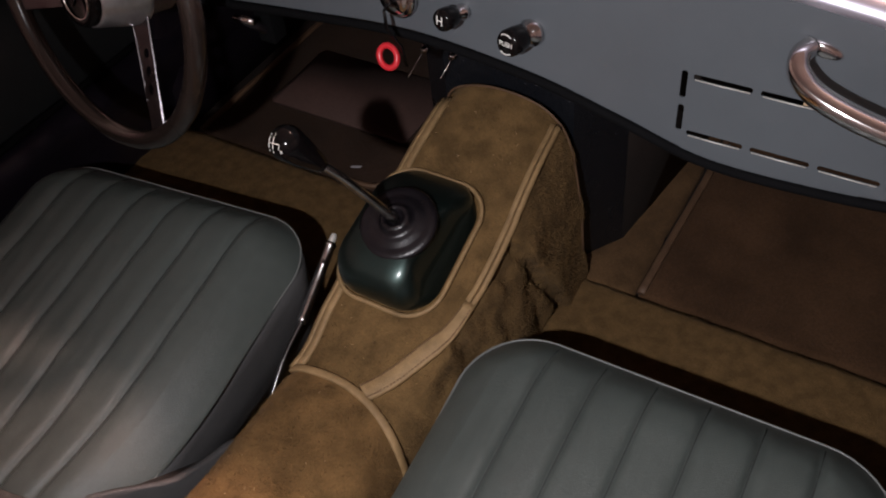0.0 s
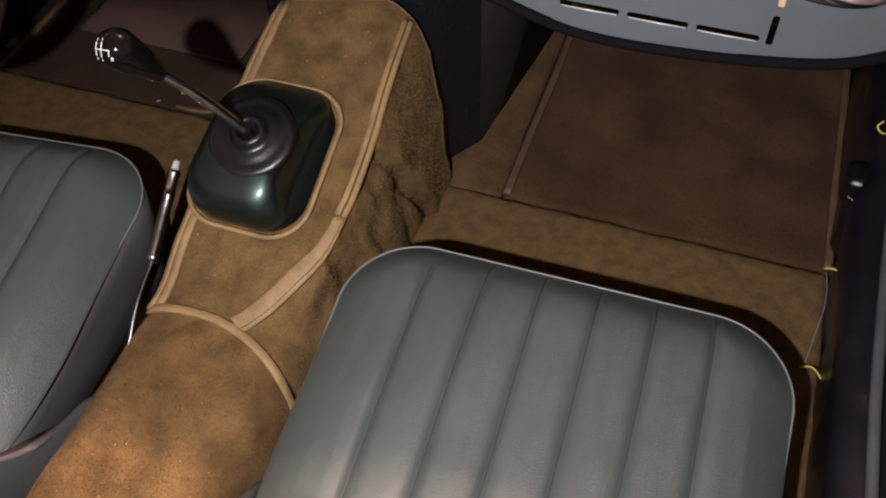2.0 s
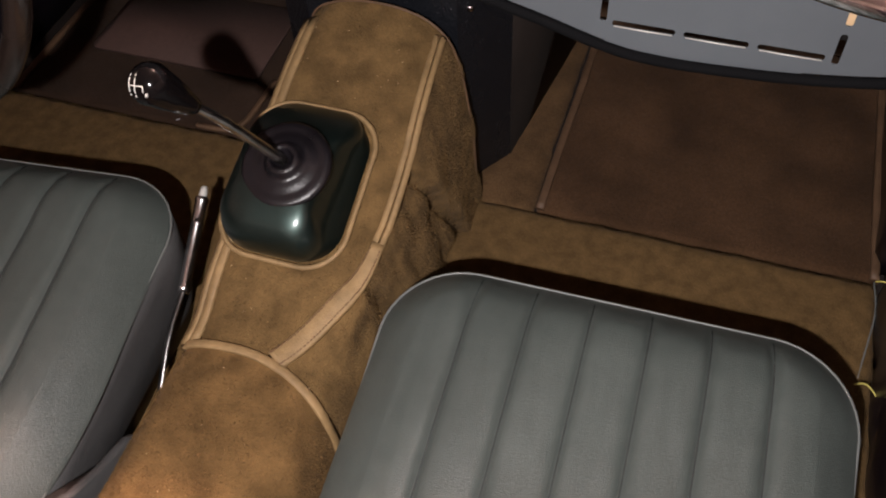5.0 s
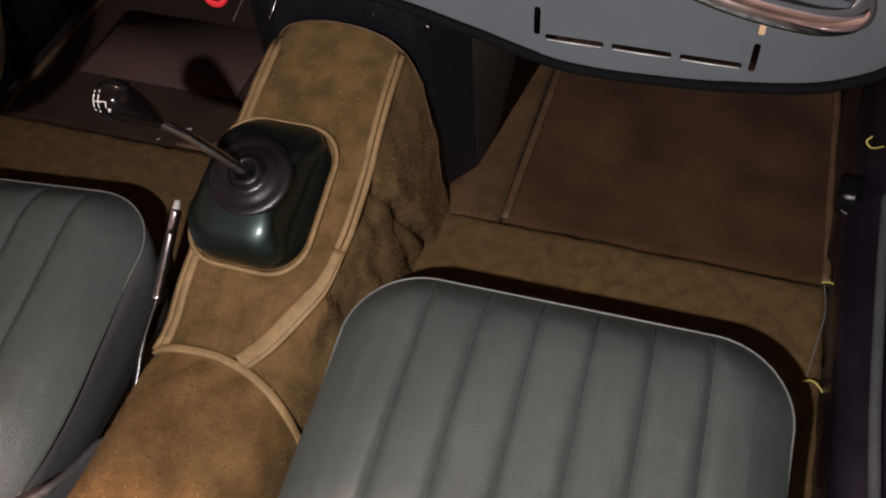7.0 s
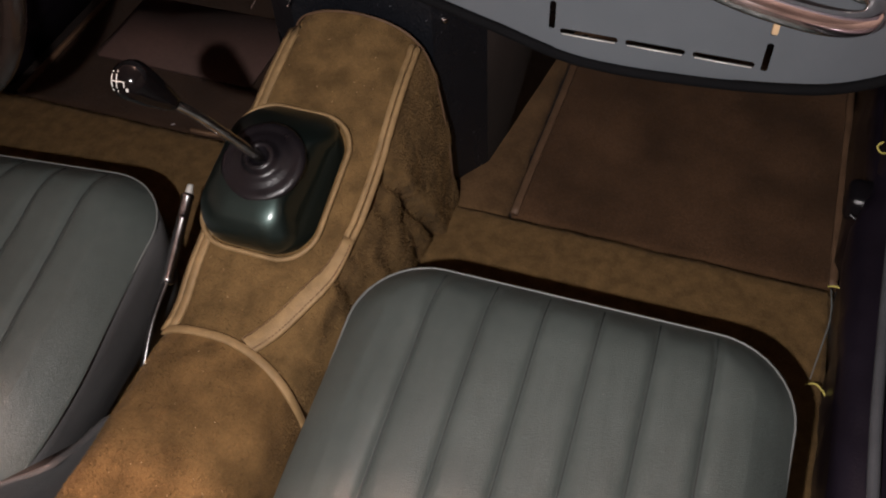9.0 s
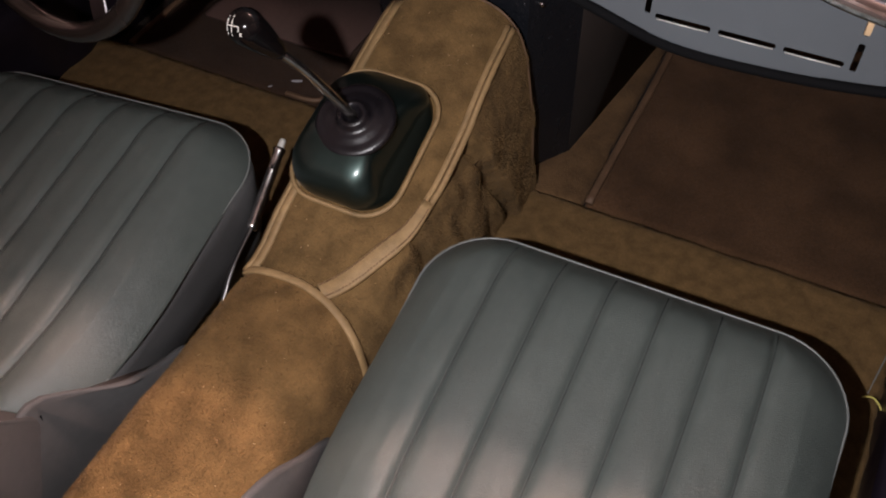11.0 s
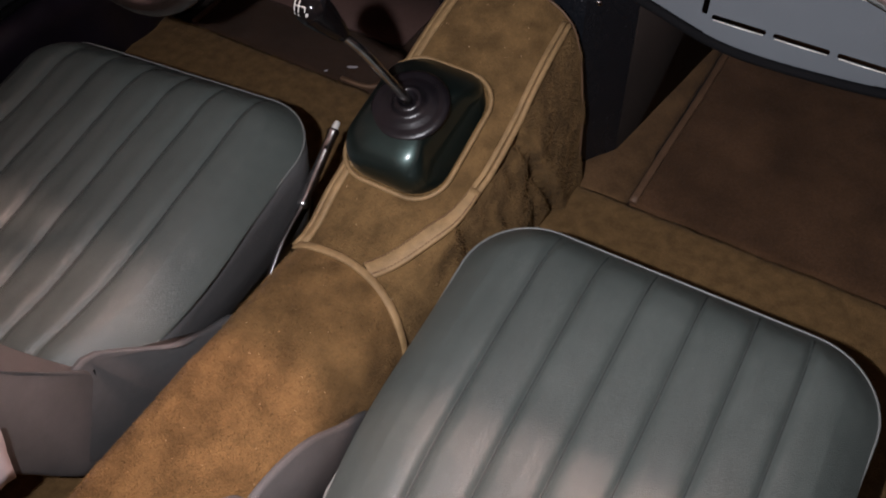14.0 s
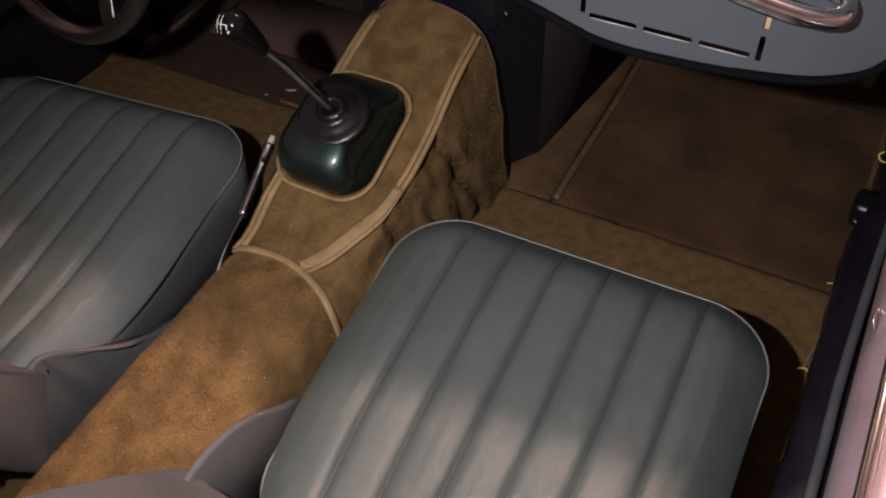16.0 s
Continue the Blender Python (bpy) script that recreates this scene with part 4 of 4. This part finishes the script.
def spoke(angle):
    dirn = wu * math.cos(angle) + wv * math.sin(angle)
    side = wn.cross(dirn).normalized()
    holes = (0.085, 0.107, 0.129)
    bm = bmesh.new()
    # plate with three round holes, built strip by strip
    w = lambda r: 0.019 - 0.006 * (r - 0.04) / 0.15
    at = lambda r, s, h: HUB.lerp(WC, min(1, max(0, (r - 0.05) / 0.13))) + dirn * r + side * s + wn * h
    for h, flip in ((0.0, 0), (0.003, 1)):
        cuts = [0.04] + [q for c in holes for q in (c - 0.011, c + 0.011)] + [0.186]
        for i in range(0, len(cuts), 2):
            a, b = cuts[i], cuts[i + 1]
            bm.faces.new([bm.verts.new(at(r, s, h)) for r, s in ((a, -w(a)), (b, -w(b)), (b, w(b)), (a, w(a)))])
        for c in holes:
            outer = []
            for k in range(16):
                t = math.tau * k / 16
                q = max(abs(math.cos(t)) / 0.011, abs(math.sin(t)) / w(c))
                outer.append((c + math.cos(t) / q, math.sin(t) / q))
            o = [bm.verts.new(at(r, s, h)) for r, s in outer]
            inn = [bm.verts.new(at(c + 0.0065 * math.cos(math.tau * k / 16), 0.0065 * math.sin(math.tau * k / 16), h)) for k in range(16)]
            for k in range(16):
                j = (k + 1) % 16
                bm.faces.new((o[k], o[j], inn[j], inn[k]))
    for s in (-1, 1):
        tube([at(0.04, s * w(0.04), 0.0015), at(0.186, s * w(0.186), 0.0015)], 0.0016, 6, bm=bm)
    part("spoke", bm, ALLOY, wheel, "drilled alloy spoke", smooth=False)


for a in (-123, -19, 105):
    spoke(radians(a))
part("column", tube([HUB - wn * 0.02, HUB - wn * 0.42 + Vector((0, 0, -0.06))], 0.020, 20), BLACK, wheel, "black steering column")

# ---- sides, sills and doors ----
def side(s):
    x = 0.677 if s > 0 else -0.722
    kind = "passenger" if s > 0 else "driver"
    sill = empty("door_sill", (x, -0.3, 0), label=f"black vinyl-covered sill on the {kind} side", category="sill", kind="structure")
    prof = [(-0.002, -0.004), (-0.002, 0.03), (-0.008, 0.08), (-0.018, 0.13), (-0.025, 0.165), (-0.022, 0.186), (-0.010, 0.197), (0.010, 0.200), (0.05, 0.20), (0.05, -0.004)]
    rings = []
    for k in range(109):
        y = -1.15 + 1.62 * k / 108
        lead = 0.016 * min(1, max(0, (y + 0.03) / 0.05))
        rings.append([(x + s * (px + lead + lumps((px, y, pz + s), 12, 0.006) + lumps((px * 4, y * 3, pz * 7 + s), 17, 0.003)), y, pz + (lumps((y * 2, px, 4), 14, 0.004) if 0.1 < pz < 0.2 else 0)) for px, pz in prof])
    part("sill_cover", loft(rings), SILL, sill)
    door = empty("door", (s * 0.72, -0.45, 0.2), label=f"{kind} door with {'pink-silver painted top edge' if s > 0 else 'dark grey inner panel'}", category="door")
    inner = DOORCARD
    part("inner_panel", box((min(s * 0.698, s * 0.713), -1.05, 0.205), (max(s * 0.698, s * 0.713), 0.03, 0.285 if s > 0 else 0.40), 0.006), inner, door)
    # added black filler: the darkness of the recess is put into its colour
    part("gap_filler", box((min(s * 0.710, s * 0.725), -1.05, 0.20), (max(s * 0.710, s * 0.725), 0.03, 0.43), 0.003), SILL, door)
    part("door_seal", tube(smooth_line([(s * 0.684, -1.1, 0.206), (s * 0.684, -0.7, 0.208), (s * 0.685, -0.43, 0.208), (s * 0.684, -0.31, 0.209), (s * 0.688, -0.15, 0.208), (s * 0.694, 0.0, 0.206)], 8), 0.0062, 10), SEALGREY if s > 0 else EDGING, door, "rubber door seal")
    rings = []
    for k in range(23):
        y = -1.12 + 1.19 * k / 22
        rings.append([(s * px, y, pz + 0.02 * ((y + 0.5) / 0.6) ** 2 * 0.3) for px, pz in ((0.712, 0.415), (0.684, 0.420), (0.667, 0.436), (0.661, 0.460), (0.668, 0.486), (0.690, 0.503), (0.73, 0.505), (0.765, 0.48), (0.79, 0.35), (0.79, 0.0), (0.76, -0.12), (0.74, 0.0), (0.74, 0.40))])
    part("door_skin", loft(rings), PAINT, door, "pink-silver metallic painted door skin")
    if s > 0:
        # the highlight along the painted door top is shaped as a bright strip
        part("top_highlight", tube([(0.677, -1.1, 0.5015), (0.678, -0.5, 0.4990), (0.680, 0.06, 0.5025)], 0.005, 10), CHROME, door, "thin bright strip for the highlight along the door top")
        part("hook", tube(smooth_line([(0.668, -0.449, 0.482), (0.663, -0.450, 0.487), (0.661, -0.458, 0.484), (0.664, -0.465, 0.478)]), 0.0012, 8), CHROME, door)
    if s > 0:
        latch = empty("door_latch", (0.69, 0.03, 0.2), label="black latch block on the sill at the hinge post", category="latch")
        part("block", box((0.646, 0.004, 0.146), (0.720, 0.050, 0.186), 0.009), RUBBER, latch)
        part("lip", tube(smooth_line([(0.652, 0.002, 0.164), (0.668, -0.003, 0.161), (0.70, -0.004, 0.162)], 5), 0.0035, 8), RUBBER, latch)
    post = empty("hinge_post_trim", (s * 0.69, 0.08, 0), label="black vinyl trim over the door hinge post", category="trim", kind="structure")
    rings = []
    for z in (-0.004, 0.06, 0.16, 0.26, 0.36, 0.47, 0.6):
        rings.append([(s * (0.684 + (px + lumps((px, py, z + s), 9, 0.006))), py, z) for px, py in ((0.0, 0.46), (-0.004, 0.30), (-0.006, 0.14), (-0.010, 0.06), (0.0, 0.035), (0.04, 0.03), (0.06, 0.46))])
    part("post_cover", loft(rings), SILL, post)
    body = empty("body_side", (s * 0.75, 0, -0.1), label="pink-silver metallic painted body side", category="car body")
    for y0, y1, z1 in ((0.07, 1.7, 0.66), (-1.9, -1.12, 0.52)):
        part("body_panel", box((min(s * 0.72, s * 0.79), y0, -0.12), (max(s * 0.72, s * 0.79), y1, z1), 0.03), PAINT, body)
    if s < 0:
        for e in (door, post, body):
            e.location.x -= 0.045
    return sill


side(1)
side(-1)
tagged(part("rear_bulkhead", box((-0.70, -1.17, -0.004), (0.70, -1.15, 0.40), 0.004), MAT), "brown carpeted bulkhead behind the seats", "bulkhead", kind="structure")
deck = tagged(part("rear_deck", box((-0.72, -1.95, 0.40), (0.72, -1.15, 0.50), 0.03), PAINT), "pink-silver metallic painted rear deck behind the cockpit", "car body")
tagged(part("front_bulkhead", box((-0.70, 0.63, -0.1), (0.70, 0.66, 0.66), 0.004), BLACK), "black painted front bulkhead", "bulkhead", kind="structure")

# ---- small things ----
for pts in ([(0.650, -0.066, 0.100), (0.660, -0.069, 0.106), (0.680, -0.074, 0.103)], [(0.648, -0.178, 0.040), (0.658, -0.178, 0.046), (0.667, -0.184, 0.045), (0.676, -0.194, 0.040)], [(0.655, 0.010, 0.282), (0.650, 0.006, 0.277), (0.657, 0.003, 0.271), (0.672, 0.012, 0.268)]):
    c = tagged(part("cord_end", tube(smooth_line(pts), 0.0012, 7), YELLOW), "short yellow cord end beside the sill carpet", "cord", "cord ends")
wire = tagged(part("wire", tube(smooth_line([(0.672, 0.002, 0.018), (0.674, -0.05, 0.022), (0.665, -0.11, 0.020), (0.657, -0.155, 0.019)]), 0.0011, 6), SEATPIPE), "thin grey wire along the sill carpet", "wire")
bm = bmesh.new()
g = [[bm.verts.new((-0.112 - 0.0010 * j + lumps((i, j, 5), 0.5, 0.004), -0.885 + 0.0098 * i + 0.0030 * j, 0.214 + 0.0035 * (6 - i) + j * (0.0112 + 0.0012 * (6 - i)) + lumps((i, j, 2), 0.6, 0.004))) for j in range(7)] for i in range(7)]
for i in range(6):
    for j in range(6):
        bm.faces.new((g[i][j], g[i + 1][j], g[i + 1][j + 1], g[i][j + 1]))
pp = tagged(part("paper_sheet", bm, PAPER), "creased white paper lying beside the driver seat", "paper")
mod = pp.modifiers.new("thick", "SOLIDIFY")
mod.thickness = 0.0006
part_line = [(-0.45, -0.835, 0.021), (-0.30, -0.846, 0.021), (-0.20, -0.836, 0.021), (-0.12, -0.82, 0.021)]
tagged(part("floor_binding", band(smooth_line(part_line), (0, 0, 1), 0.015, 0.004), PIPING), "tan vinyl binding along the rear floor carpet", "binding")

# paper scraps on the driver mat
for x, y, w, turn in ((-0.343, 0.066, 0.020, 0.35), (-0.378, 0.034, 0.007, 0.6)):
    bm = bmesh.new()
    rim = [(-0.5, -0.1), (-0.1, -0.17), (0.4, -0.08), (0.5, 0.05), (0.05, 0.15), (-0.42, 0.08)]
    low = [bm.verts.new((px * w, py * w, 0.0)) for px, py in rim]
    top = [bm.verts.new((px * w, py * w, 0.0006 + 0.003 * max(0, px))) for px, py in rim]
    bm.faces.new(top)
    bm.faces.new(low[::-1])
    for k in range(6):
        j = (k + 1) % 6
        bm.faces.new((low[k], low[j], top[j], top[k]))
    scrap = tagged(part("paper_scrap", bm, PAPER, smooth=False), "tiny pale paper scrap lying on the driver mat", "scrap", "paper scraps")
    scrap.matrix_world = pose(x, y, 0.0095, 0, 0, math.degrees(turn))

# lint and crumbs on the tunnel carpet
rng = random.Random(8)
bm = bmesh.new()
for k in range(70):
    y = rng.uniform(-0.9, -0.02)
    x = rng.uniform(-0.075, 0.085)
    p = on_top(x, y, 0.0035 if y > -0.42 else 0.0065)
    if -0.33 < y < -0.12 and -0.10 < x < 0.075:
        continue
    d = Vector((rng.uniform(-1, 1), rng.uniform(-1, 1), rng.uniform(-0.1, 0.3))).normalized() * rng.uniform(0.0008, 0.0022)
    tube([p, p + d * 0.5 + Vector((0, 0, 0.0006)), p + d], rng.uniform(0.0002, 0.0004), 4, bm=bm)
lint = part("lint", bm, BEIGE, tunnel, "pale lint specks")
tagged(lint, kind="stuff")
